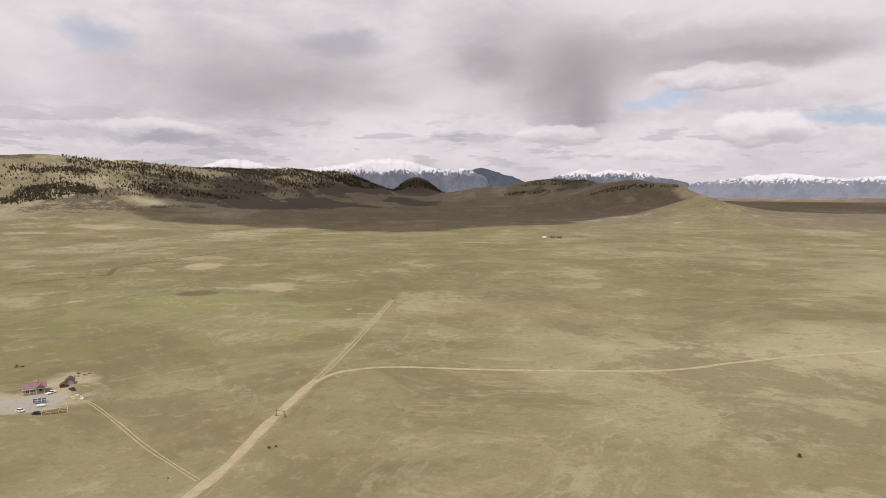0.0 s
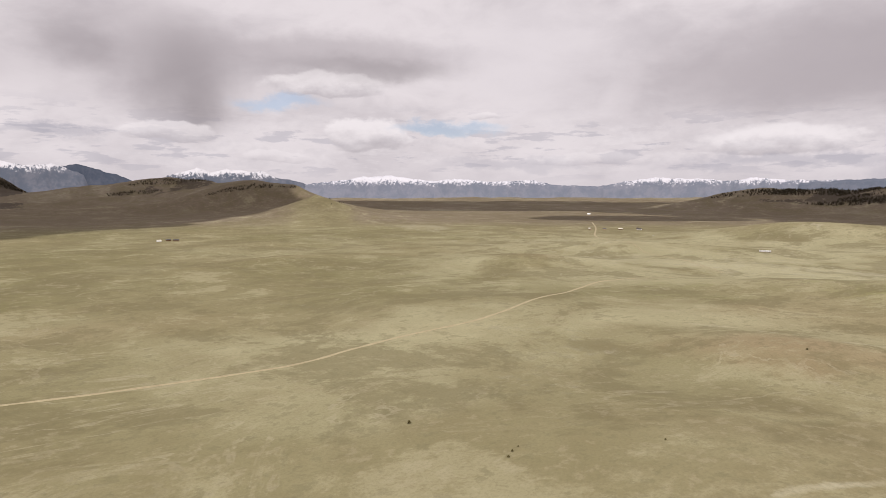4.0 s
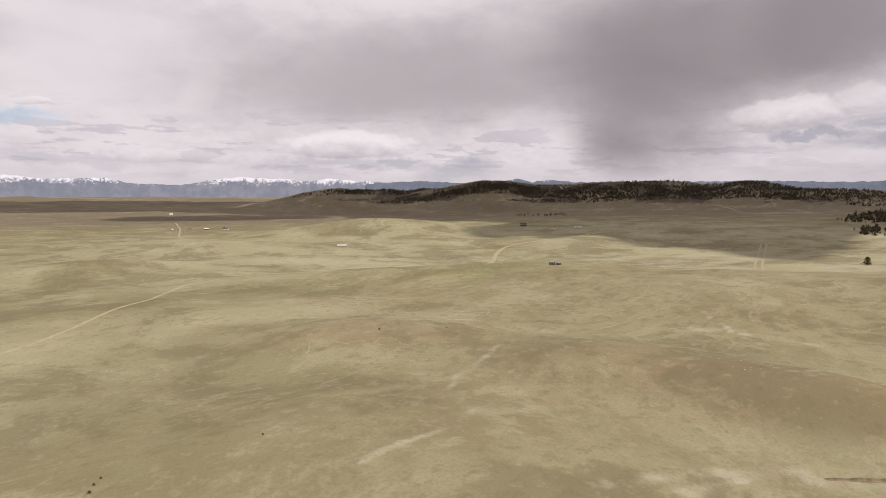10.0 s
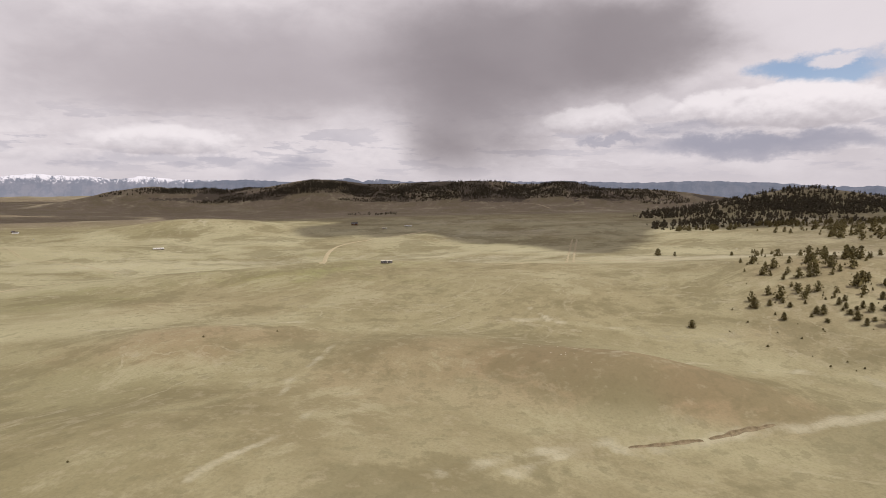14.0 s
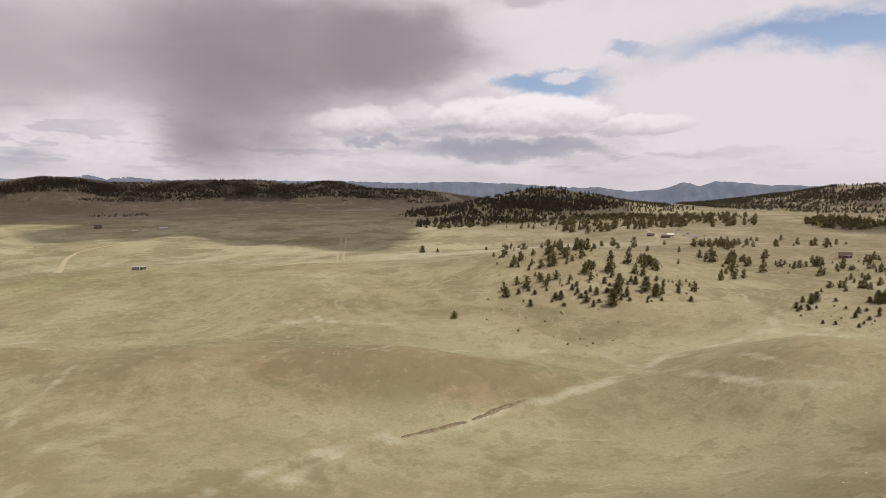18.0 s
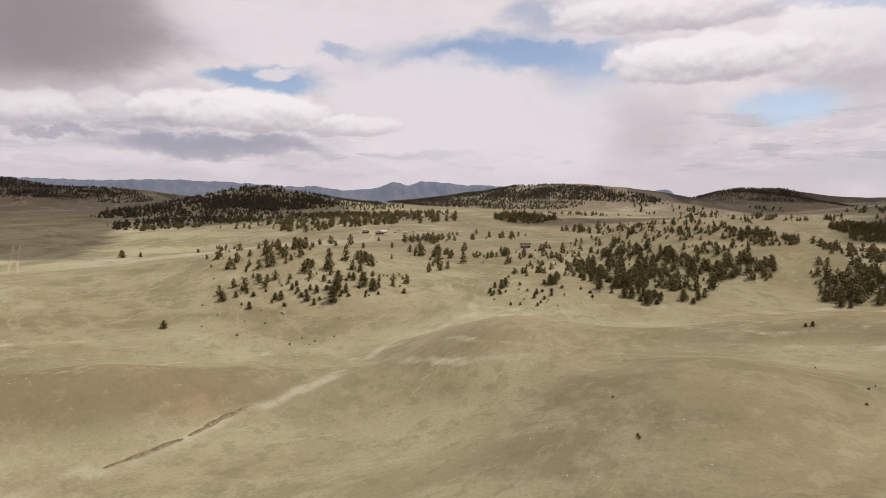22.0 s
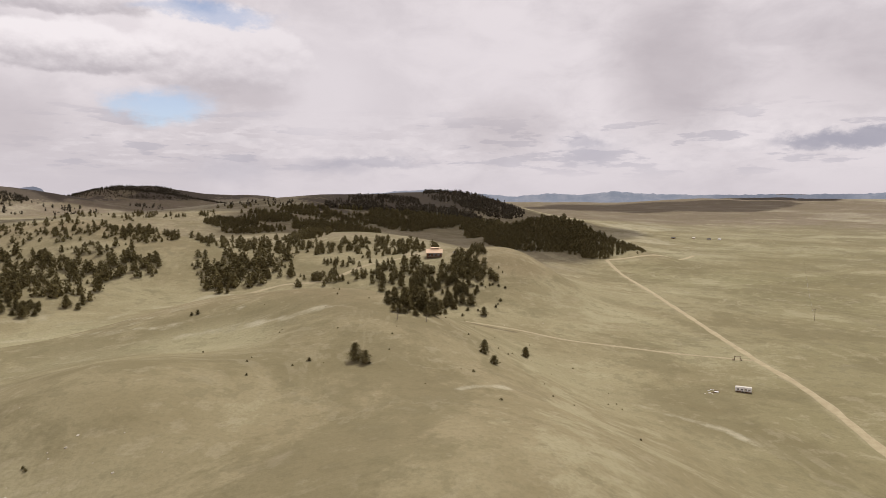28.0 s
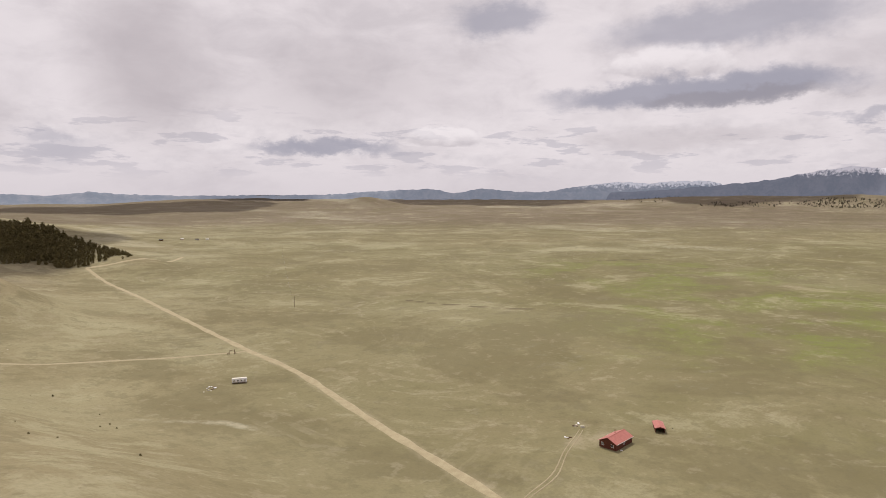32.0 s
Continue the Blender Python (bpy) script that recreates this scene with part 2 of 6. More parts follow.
sun.data.energy, sun.data.angle, sun.data.color = 2.9, radians(0.6), (1.0, 0.955, 0.88)
_sx, _sy = math.sin(radians(SUN_AZ)), math.cos(radians(SUN_AZ))
sun.matrix_world = look((_sx * 900, _sy * 900, 900 * math.tan(radians(SUN_EL))), (0, 0, 0))

# ---- materials ----
def material(name, rough=0.9, metal=0.0):
    mat = bpy.data.materials.new(name)
    mat.use_nodes = True
    tree = mat.node_tree
    bsdf = tree.nodes["Principled BSDF"]
    bsdf.inputs["Roughness"].default_value, bsdf.inputs["Metallic"].default_value = rough, metal
    bsdf.inputs["Specular IOR Level"].default_value = 0.2
    return mat, tree, bsdf


def plain(name, a, b, scale=1.5, rough=0.85, metal=0.0, bump=0.0):
    """Two tones of one surface, broken up at two scales."""
    mat, tree, bsdf = material(name, rough, metal)
    m, step, mix, ntex, xyz = nodes_of(tree)
    pos = tree.nodes.new("ShaderNodeTexCoord").outputs["Object"]
    f = m("ADD", m("MULTIPLY", ntex(pos, scale, 5.0), 0.6), m("MULTIPLY", ntex(pos, scale * 9, 3.0), 0.4))
    tree.links.new(mix(step(f, 0.35, 0.65), (*a, 1), (*b, 1)), bsdf.inputs["Base Color"])
    if bump:
        bp = tree.nodes.new("ShaderNodeBump")
        bp.inputs["Strength"].default_value, bp.inputs["Distance"].default_value = bump, 0.05
        tree.links.new(f, bp.inputs["Height"])
        tree.links.new(bp.outputs[0], bsdf.inputs["Normal"])
    return mat


def ground_material():
    mat, tree, bsdf = material("prairie", 0.95)
    m, step, mix, ntex, xyz = nodes_of(tree)
    bsdf.inputs["Specular IOR Level"].default_value = 0.05
    pos = tree.nodes.new("ShaderNodeTexCoord").outputs["Object"]

    def mask(name):
        a = tree.nodes.new("ShaderNodeAttribute")
        a.attribute_name = name
        return a.outputs["Fac"]
    n1 = ntex(pos, 0.0034, 5.0, 0.55, 0.5)      # hectares
    n2 = ntex(pos, 0.018, 7.0, 0.66, 0.6)      # patches of tens of metres
    n3 = ntex(pos, 0.10, 6.0, 0.66)            # tussocks and trails
    n4 = ntex(pos, 0.7, 4.0, 0.65)
    n5 = ntex(pos, 0.0075, 6.0, 0.60, 1.2)      # rills and trails follow the middle of this one
    n6 = ntex(pos, 0.0085, 9.0, 0.72, 0.4)     # darker sage and damp ground
    rill = m("ABSOLUTE", m("SUBTRACT", n5, 0.5))

    def ragged(name, lo=0.42, hi=0.58, k=1.3):
        """A mask of the land with its edge broken up by the tussocks."""
        return step(m("ADD", mask(name), m("ADD", m("MULTIPLY", m("SUBTRACT", n3, 0.5), k), m("MULTIPLY", m("SUBTRACT", n2, 0.5), k))), lo, hi)
    # dry grass over tan soil
    grain = m("ADD", m("MULTIPLY", n3, 0.68), m("MULTIPLY", n2, 0.32))
    col = mix(step(n2, 0.38, 0.62), (0.232, 0.195, 0.113, 1), (0.312, 0.271, 0.165, 1))
    col = mix(m("MULTIPLY", step(n1, 0.40, 0.62, 0.1, 0.8), m("ADD", mask("green"), 0.1)), col, (0.258, 0.242, 0.136, 1))
    col = mix(m("MULTIPLY", mask("green"), step(n2, 0.30, 0.60, 0.45, 1.0)), col, (0.182, 0.161, 0.080, 1))
    col = mix(m("MULTIPLY", mask("fresh"), step(n2, 0.36, 0.60, 0.2, 0.9)), col, (0.185, 0.205, 0.062, 1))
    col = mix(m("MULTIPLY", ragged("straw", 0.0, 1.2, 0.8), 0.85), col, (0.385, 0.358, 0.228, 1))
    # brown sage tone, with shade on the far plain put into the colour
    col = mix(ragged("sage_shade", 0.1, 0.9, 0.7), col, (0.196, 0.158, 0.116, 1))
    col = mix(m("MULTIPLY", mask("umber"), step(n2, 0.3, 0.7, 0.35, 0.6)), col, (0.205, 0.160, 0.097, 1))
    col = mix(m("MULTIPLY", ragged("rust", 0.10, 1.0, 0.7), 0.8), col, (0.262, 0.188, 0.114, 1))
    col = mix(step(n6, 0.49, 0.565, 0.0, 0.55), col, (0.158, 0.134, 0.073, 1))
    col = mix(step(n6, 0.455, 0.38, 0.0, 0.50), col, (0.365, 0.332, 0.210, 1))
    col = mix(m("MULTIPLY", mask("hollow"), step(n3, 0.3, 0.7, 0.45, 0.8)), col, (0.372, 0.345, 0.215, 1))
    col = mix(m("MULTIPLY", mask("brow"), step(n2, 0.3, 0.7, 0.35, 0.65)), col, (0.225, 0.170, 0.102, 1))
    col = mix(m("MULTIPLY", step(grain, 0.525, 0.585), 0.40), col, (0.155, 0.136, 0.076, 1))
    col = mix(m("MULTIPLY", step(grain, 0.46, 0.38), 0.28), col, (0.390, 0.346, 0.235, 1))
    col = mix(m("MULTIPLY", m("MULTIPLY", step(rill, 0.016, 0.004), step(n1, 0.42, 0.55)), m("MULTIPLY", step(n3, 0.36, 0.62, 0.0, 0.42), m("SUBTRACT", 1.0, mask("umber")))), col, (0.400, 0.355, 0.245, 1))
    col = mix(m("MULTIPLY", ragged("pale", 0.25, 0.95, 1.3), 0.7), col, (0.435, 0.400, 0.290, 1))
    col = mix(m("MULTIPLY", ragged("bare", 0.15, 1.05, 1.1), 0.8), col, (0.42, 0.358, 0.245, 1))
    col = mix(m("MULTIPLY", ragged("gravel", 0.36, 0.6, 0.6), 0.9), col, (0.35, 0.325, 0.285, 1))
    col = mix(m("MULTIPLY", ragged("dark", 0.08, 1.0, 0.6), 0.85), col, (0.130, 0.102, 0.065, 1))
    col = mix(m("MULTIPLY", ragged("scrub", 0.35, 0.60, 1.2), 0.85), col, (0.072, 0.058, 0.047, 1))
    col = mix(step(n4, 0.42, 0.68, 0.0, 0.24), col, (0.14, 0.124, 0.072, 1))
    tree.links.new(col, bsdf.inputs["Base Color"])
    bp = tree.nodes.new("ShaderNodeBump")
    bp.inputs["Strength"].default_value, bp.inputs["Distance"].default_value = 0.7, 0.8
    tree.links.new(m("ADD", m("MULTIPLY", n3, 0.7), m("MULTIPLY", n4, 0.3)), bp.inputs["Height"])
    tree.links.new(bp.outputs[0], bsdf.inputs["Normal"])
    return mat


def mountain_material(name, rock, forest, snow, haze, amount):
    """A far range under the haze of the air before it: a backdrop that glows a little."""
    mat, tree, bsdf = material(name, 0.95)
    m, step, mix, ntex, xyz = nodes_of(tree)
    split = tree.nodes.new("ShaderNodeSeparateXYZ")
    tree.links.new(tree.nodes.new("ShaderNodeTexCoord").outputs["Object"], split.inputs[0])
    pos = xyz(split.outputs[0], split.outputs[1], m("MULTIPLY", split.outputs[2], 0.42))     # gullies run down the slopes
    a = tree.nodes.new("ShaderNodeAttribute")
    a.attribute_name = "snow"
    n = ntex(pos, 0.012, 6.0, 0.6)
    n2 = ntex(pos, 0.06, 6.0, 0.7)
    col = mix(step(m("ADD", m("MULTIPLY", n, 0.6), m("MULTIPLY", n2, 0.4)), 0.42, 0.60), (*forest, 1), (*rock, 1))
    f = m("ADD", a.outputs["Fac"], m("ADD", m("MULTIPLY", m("SUBTRACT", n, 0.5), 1.3), m("MULTIPLY", m("SUBTRACT", n2, 0.5), 2.6)))
    col = mix(step(f, 0.34, 0.80), col, (*snow, 1))
    tree.links.new(col, bsdf.inputs["Base Color"])
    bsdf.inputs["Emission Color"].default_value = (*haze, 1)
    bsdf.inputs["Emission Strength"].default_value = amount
    return mat


prairie = ground_material()
# blue in the rock and forest tones, and the glow, imitate haze
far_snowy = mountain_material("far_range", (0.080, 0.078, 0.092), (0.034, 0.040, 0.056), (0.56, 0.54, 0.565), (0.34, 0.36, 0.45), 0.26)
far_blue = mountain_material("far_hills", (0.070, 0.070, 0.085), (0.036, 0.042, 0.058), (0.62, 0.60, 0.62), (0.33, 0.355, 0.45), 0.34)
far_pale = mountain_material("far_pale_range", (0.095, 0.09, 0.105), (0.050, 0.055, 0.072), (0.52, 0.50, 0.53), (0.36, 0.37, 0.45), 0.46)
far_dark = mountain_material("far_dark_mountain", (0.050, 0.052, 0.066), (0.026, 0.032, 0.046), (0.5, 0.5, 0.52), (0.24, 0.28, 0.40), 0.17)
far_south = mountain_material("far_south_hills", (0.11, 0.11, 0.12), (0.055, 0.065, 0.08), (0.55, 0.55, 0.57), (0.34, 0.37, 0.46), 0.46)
soil_road = plain("road_soil", (0.325, 0.268, 0.165), (0.405, 0.345, 0.22), 0.25, 0.95, bump=0.4)
track_soil = plain("track_soil", (0.30, 0.25, 0.155), (0.375, 0.32, 0.205), 0.3, 0.95, bump=0.3)

# landforms
GRID = np.random.RandomState(7).rand(256, 256)


def vnoise(x, y):
    """Smooth value noise, one unit a cell."""
    i, j = np.floor(x).astype(int), np.floor(y).astype(int)
    u, v = x - i, y - j
    u, v = u * u * (3 - 2 * u), v * v * (3 - 2 * v)
    i0, j0, i1, j1 = i % 256, j % 256, (i + 1) % 256, (j + 1) % 256
    return (GRID[i0, j0] * (1 - u) + GRID[i1, j0] * u) * (1 - v) + (GRID[i0, j1] * (1 - u) + GRID[i1, j1] * u) * v


def fbm(x, y, n=4):
    s, a, f = 0.0, 0.5, 1.0
    for k in range(n):
        s = s + a * (vnoise(x * f + 17.3 * k, y * f + 9.1 * k) - 0.5)
        a, f = a * 0.5, f * 2.03
    return s


def smooth(a, b, v):
    t = np.clip((v - a) / (b - a), 0, 1)
    return t * t * (3 - 2 * t)


def hill(x, y, cx, cy, h, across, along, bearing):
    """A rounded rise, its two half widths across and along a bearing (degrees clockwise from +y)."""
    a = math.radians(bearing)
    dx, dy = x - cx, y - cy
    u, v = dx * math.cos(a) - dy * math.sin(a), dx * math.sin(a) + dy * math.cos(a)
    return h * np.exp(-((u / across) ** 2 + (v / along) ** 2))


def crest(x, y, line, wide):
    """A sharp ridge along a line of places and heights, falling off to both sides."""
    z = 0 * x
    for (ax, ay, ah), (bx, by, bh) in zip(line[:-1], line[1:]):
        dx, dy = bx - ax, by - ay
        t = np.clip(((x - ax) * dx + (y - ay) * dy) / (dx * dx + dy * dy), 0, 1)
        z = np.maximum(z, (ah + (bh - ah) * t) * np.exp(-np.hypot(x - ax - t * dx, y - ay - t * dy) / wide))
    return z


def relief(x, y):
    """The height of the land over the site plan, in units of the plan."""
    x, y = np.asarray(x, float), np.asarray(y, float)
    r = np.hypot(x, y)
    z = 27 * smooth(900, 2700, r) + 36 * smooth(2500, 4700, r)
    # the open plains rise towards the horizon
    bear = np.degrees(np.arctan2(x, y)) % 360
    z += smooth(2300, 3600, r) * (34 * smooth(17, 24, bear) * smooth(66, 58, bear) + 22 * smooth(196, 204, bear) * smooth(252, 244, bear))
    z += hill(x, y, 16, -225, 33.0, 55, 72, 173)  # hill crown
    z += hill(x, y, 96, -254, 20.2, 104, 40, 158)  # hill shoulder
    z += hill(x, y, 38, -77, 18.2, 90, 113, 180)  # hill foot
    z += hill(x, y, 87, -161, 26.7, 47, 63, 150)  # hill flank
    z += hill(x, y, 46, -77, -5.3, 176, 148, 110)  # under
    z += hill(x, y, -15, -105, 24.6, 51, 81, 203)  # flankR
    z += hill(x, y, 399, -211, 15.4, 70, 68, 118)  # knoll a
    z += hill(x, y, 444, -154, 5.2, 60, 60, 109)  # knoll a left
    z += hill(x, y, 314, -194, 9.4, 57, 44, 121)  # knoll a front
    z += hill(x, y, 263, -468, 34.8, 87, 83, 149)  # knoll b
    z += hill(x, y, 241, -298, 18.1, 82, 63, 146)  # knoll b front
    z += hill(x, y, 402, -403, -1.8, 80, 70, 135)  # house2
    z += hill(x, y, 175, -436, 12.8, 59, 62, 158)  # knoll b right
    z += hill(x, y, -10, -441, 8.6, 47, 72, 181)  # ridge house
    z += hill(x, y, -57, -436, 14.7, 49, 57, 188)  # ridge house end
    z += hill(x, y, -64, -452, 8.0, 30, 45, 188)  # ridge flank
    z += hill(x, y, 135, -543, -0.4, 80, 90, 166)  # wood mid
    z += hill(x, y, -158, -793, 41.8, 77, 99, 191)  # wood r
    z += hill(x, y, -244, -683, 9.5, 42, 61, 198)  # wood end
    z += hill(x, y, -76, -1444, 29.9, 161, 200, 183)  # dark hill
    z += hill(x, y, 174, -1238, 5.3, 180, 180, 172)  # dark hill2
    z += hill(x, y, 285, -841, 21.5, 172, 152, 160)  # upland1
    z += hill(x, y, 579, -689, -0.0, 170, 150, 140)  # upland2
    z += hill(x, y, 704, -475, 2.9, 150, 130, 124)  # upland3
    z += hill(x, y, 917, -920, 9.6, 259, 220, 135)  # upland4
    z += hill(x, y, 634, -1359, 0.8, 300, 250, 155)  # upland5
    z += hill(x, y, 1486, -645, 44.5, 190, 190, 113)  # wood hill19
    z += hill(x, y, 1311, -1576, 71.9, 421, 221, 140)  # hill19R
    z += hill(x, y, 1054, -1815, 15.4, 252, 220, 150)  # hill19R2
    z += hill(x, y, 1069, -2315, 80.0, 260, 201, 155)  # farL22
    z += hill(x, y, 2454, 227, 104.0, 600, 216, 86)  # ridge13
    z += hill(x, y, 2372, 762, 51.7, 262, 201, 72)  # ridge13b
    z += hill(x, y, 2284, -347, 54.3, 434, 221, 99)  # ridge13c
    z += hill(x, y, 2272, 1260, 83.4, 305, 171, 62)  # ridge6
    z += hill(x, y, 2283, -733, 22.1, 302, 200, 108)  # ridge100
    z += hill(x, y, 297, 155, 9.2, 63, 43, 63)  # near a
    z += hill(x, y, 282, 33, 9.8, 71, 38, 82)  # near b
    z += hill(x, y, 249, -48, 15.6, 52, 31, 101)  # near c
    z += hill(x, y, 158, 88, 13.0, 110, 75, 75)  # near d
    z += hill(x, y, 535, 183, 13.8, 170, 62, 70)  # crest a
    z += hill(x, y, 541, 7, 6.3, 151, 61, 90)  # crest b
    z += hill(x, y, 525, -74, -0.3, 90, 60, 98)  # crest c
    z += hill(x, y, 490, 411, 0.3, 110, 60, 50)  # crest d
    z += hill(x, y, 484, 587, 9.7, 91, 61, 40)  # undul a
    z += hill(x, y, 723, 623, 13.1, 176, 71, 50)  # undul b
    z += hill(x, y, 274, 752, 5.4, 90, 80, 20)  # mound
    z += hill(x, y, 1131, 580, 27.0, 170, 91, 66)  # dune
    z += hill(x, y, 1272, 795, -0.1, 160, 90, 58)  # dune2
    z += hill(x, y, 711, 1762, 9.0, 95, 100, 22)  # cone
    z += hill(x, y, 669, 2150, 75.6, 269, 119, 18)  # cone tail
    z += hill(x, y, 456, 2561, 39.6, 178, 140, 10)  # butte
    z += hill(x, y, 549, 2492, 18.8, 121, 140, 12)  # butte2
    z += hill(x, y, -121, 2963, 103.0, 120, 124, 357)  # small hill
    z += hill(x, y, -1389, 1998, 58.4, 330, 345, 325)  # west a
    z += hill(x, y, -1130, 2175, 52.8, 357, 330, 333)  # west b
    z += hill(x, y, -809, 2386, 69.7, 305, 300, 341)  # west c
    z += hill(x, y, -496, 2628, 115.4, 289, 308, 348)  # west d
    z += hill(x, y, -429, 2787, 27.1, 123, 220, 352)  # west e
    z += hill(x, y, -1620, -2033, 32.0, 125, 120, 218)  # hill30cone
    z += hill(x, y, -1773, -3133, 12.0, 230, 150, 209)  # slab
    z += hill(x, y, -2910, -1068, 14.6, 251, 200, 250)  # east a
    z += hill(x, y, -2936, -618, 14.4, 300, 250, 258)  # east b
    z += hill(x, y, -2992, -211, 9.1, 301, 250, 266)  # east c
    z += hill(x, y, 711, -715, 41.2, 673, 386, 140)  # upland broad
    z += hill(x, y, 1422, -996, 39.9, 725, 402, 125)  # upland far
    z += hill(x, y, 435, -346, 24.8, 271, 160, 128)  # upland near
    z += hill(x, y, 451, -12, 20.8, 192, 112, 92)  # plateau
    z += hill(x, y, 311, 299, 7.2, 161, 87, 50)  # plateau b
    z += hill(x, y, -1182, 1898, 96.8, 769, 421, 335)  # west broad
    z += hill(x, y, 378, 2640, 94.4, 470, 323, 10)  # north broad
    z += hill(x, y, 705, 1767, 31.6, 220, 221, 22)  # cone skirt
    z += hill(x, y, 683, 2314, 56.7, 163, 112, 16)  # ridge12
    z += hill(x, y, 53, -559, 39.2, 147, 199, 176)  # south wood
    z += hill(x, y, 142, -1314, 61.6, 424, 365, 172)  # south broad
    z += hill(x, y, 102, -304, 15.0, 47, 47, 163)  # saddle
    z += hill(x, y, 147, -274, -0.7, 60, 50, 152)  # valley b
    z += hill(x, y, 74, -418, 4.2, 61, 61, 170)  # wood fringe
    z += hill(x, y, 184, -178, 22.5, 47, 49, 133)  # stream bank
    z += hill(x, y, 1468, 55, 21.8, 625, 427, 85)  # far field
    z += hill(x, y, -2804, -783, 38.9, 712, 351, 255)  # east broad
    z += hill(x, y, -1550, -1966, 13.0, 320, 250, 218)  # cone30 skirt
    z += hill(x, y, 676, -2614, 40.0, 170, 150, 165)  # far hill b
    z += hill(x, y, 923, -2537, 26.0, 220, 150, 160)  # far hill c
    # folds of the far hills, and gentle swells
    far = smooth(900, 2200, r)
    ridge = 0.5 - np.abs(fbm(x / 420 + 11, y / 420 + 4, 4)) * 2
    z += far * smooth(25, 120, z - 15) * (ridge - 0.27) * 40
    z += fbm(x / 260, y / 260, 5) * (3 + 30 * far * smooth(30, 110, z - 20 * far)) + fbm(x / 60, y / 60, 3) * 1.6
    # the sharp-crested spur in the north
    z += crest(x, y, [(790, 1600, 3), (709, 1763, 27), (765, 1950, 20), (780, 2121, 24), (722, 2289, 14)], 65)
    z += 8 * fbm(x / 120 + 5, y / 95, 3) * smooth(430, 620, r) * smooth(1600, 1000, r) * smooth(60, 260, x)
    return z


def height(x, y):
    """The height of the land at a place, all in metres."""
    return relief(np.asarray(x, float) / PLAN, np.asarray(y, float) / PLAN) * PLAN
# end of landforms


def near_line(x, y, pts, width):
    """1 on a polyline of the plan, falling to 0 at the given width."""
    best = np.full(x.shape, 1e9)
    for (ax, ay), (bx, by) in zip(pts[:-1], pts[1:]):
        dx, dy = bx - ax, by - ay
        t = np.clip(((x - ax) * dx + (y - ay) * dy) / (dx * dx + dy * dy), 0, 1)
        best = np.minimum(best, np.hypot(x - ax - t * dx, y - ay - t * dy))
    return np.clip(1 - best / width, 0, 1)


def polar(az, r):
    """A bearing and a distance on the plan, as metres."""
    return PLAN * r * math.sin(radians(az)), PLAN * r * math.cos(radians(az))


def build_ground():
    na, nr = 1500, 420
    az = np.linspace(0, 2 * np.pi, na, endpoint=False)
    r = np.concatenate(([3.0], np.geomspace(25, 4950, nr - 1)))
    A, R = np.meshgrid(az, r)
    x, y = (R * np.sin(A)).ravel(), (R * np.cos(A)).ravel()
    z = height(x, y)
    idx = np.arange(na * nr).reshape(nr, na)
    a, b = idx[:-1], idx[1:]
    quads = np.stack([a, np.roll(a, -1, 1), np.roll(b, -1, 1), b], -1).reshape(-1, 4)
    me = bpy.data.meshes.new("ground")
    me.vertices.add(na * nr), me.loops.add(quads.size + na), me.polygons.add(len(quads) + 1)
    me.vertices.foreach_set("co", np.stack([x, y, z], -1).ravel())
    me.loops.foreach_set("vertex_index", np.concatenate([quads.ravel(), idx[0, ::-1]]))
    me.polygons.foreach_set("loop_start", np.append(np.arange(0, quads.size, 4), quads.size))
    me.polygons.foreach_set("use_smooth", np.ones(len(quads) + 1, bool))
    me.update(calc_edges=True)
    me.flip_normals()
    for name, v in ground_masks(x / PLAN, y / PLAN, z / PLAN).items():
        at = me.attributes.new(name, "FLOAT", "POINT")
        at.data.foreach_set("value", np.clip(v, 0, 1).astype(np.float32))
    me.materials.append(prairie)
    ob = new("ground", me)
    tagged(ob, "dry tan and green prairie grassland rolling up into hills", "ground", kind="structure")
    return ob


def oval(x, y, cx, cy, across, along, bearing=0.0, soft=0.5, rough=0.9):
    """1 within an oval of the plan, with a ragged, soft edge."""
    a = radians(bearing)
    dx, dy = x - cx, y - cy
    u, v = dx * math.cos(a) - dy * math.sin(a), dx * math.sin(a) + dy * math.cos(a)
    n = fbm(x / 22 + cx, y / 22 + cy, 4)
    if rough > 1:
        n = n + 0.8 * fbm(x / (0.9 * across) + cy, y / (0.9 * along), 3)
    return smooth(1 + soft, 1 - soft, np.sqrt((u / across) ** 2 + (v / along) ** 2) + rough * n)


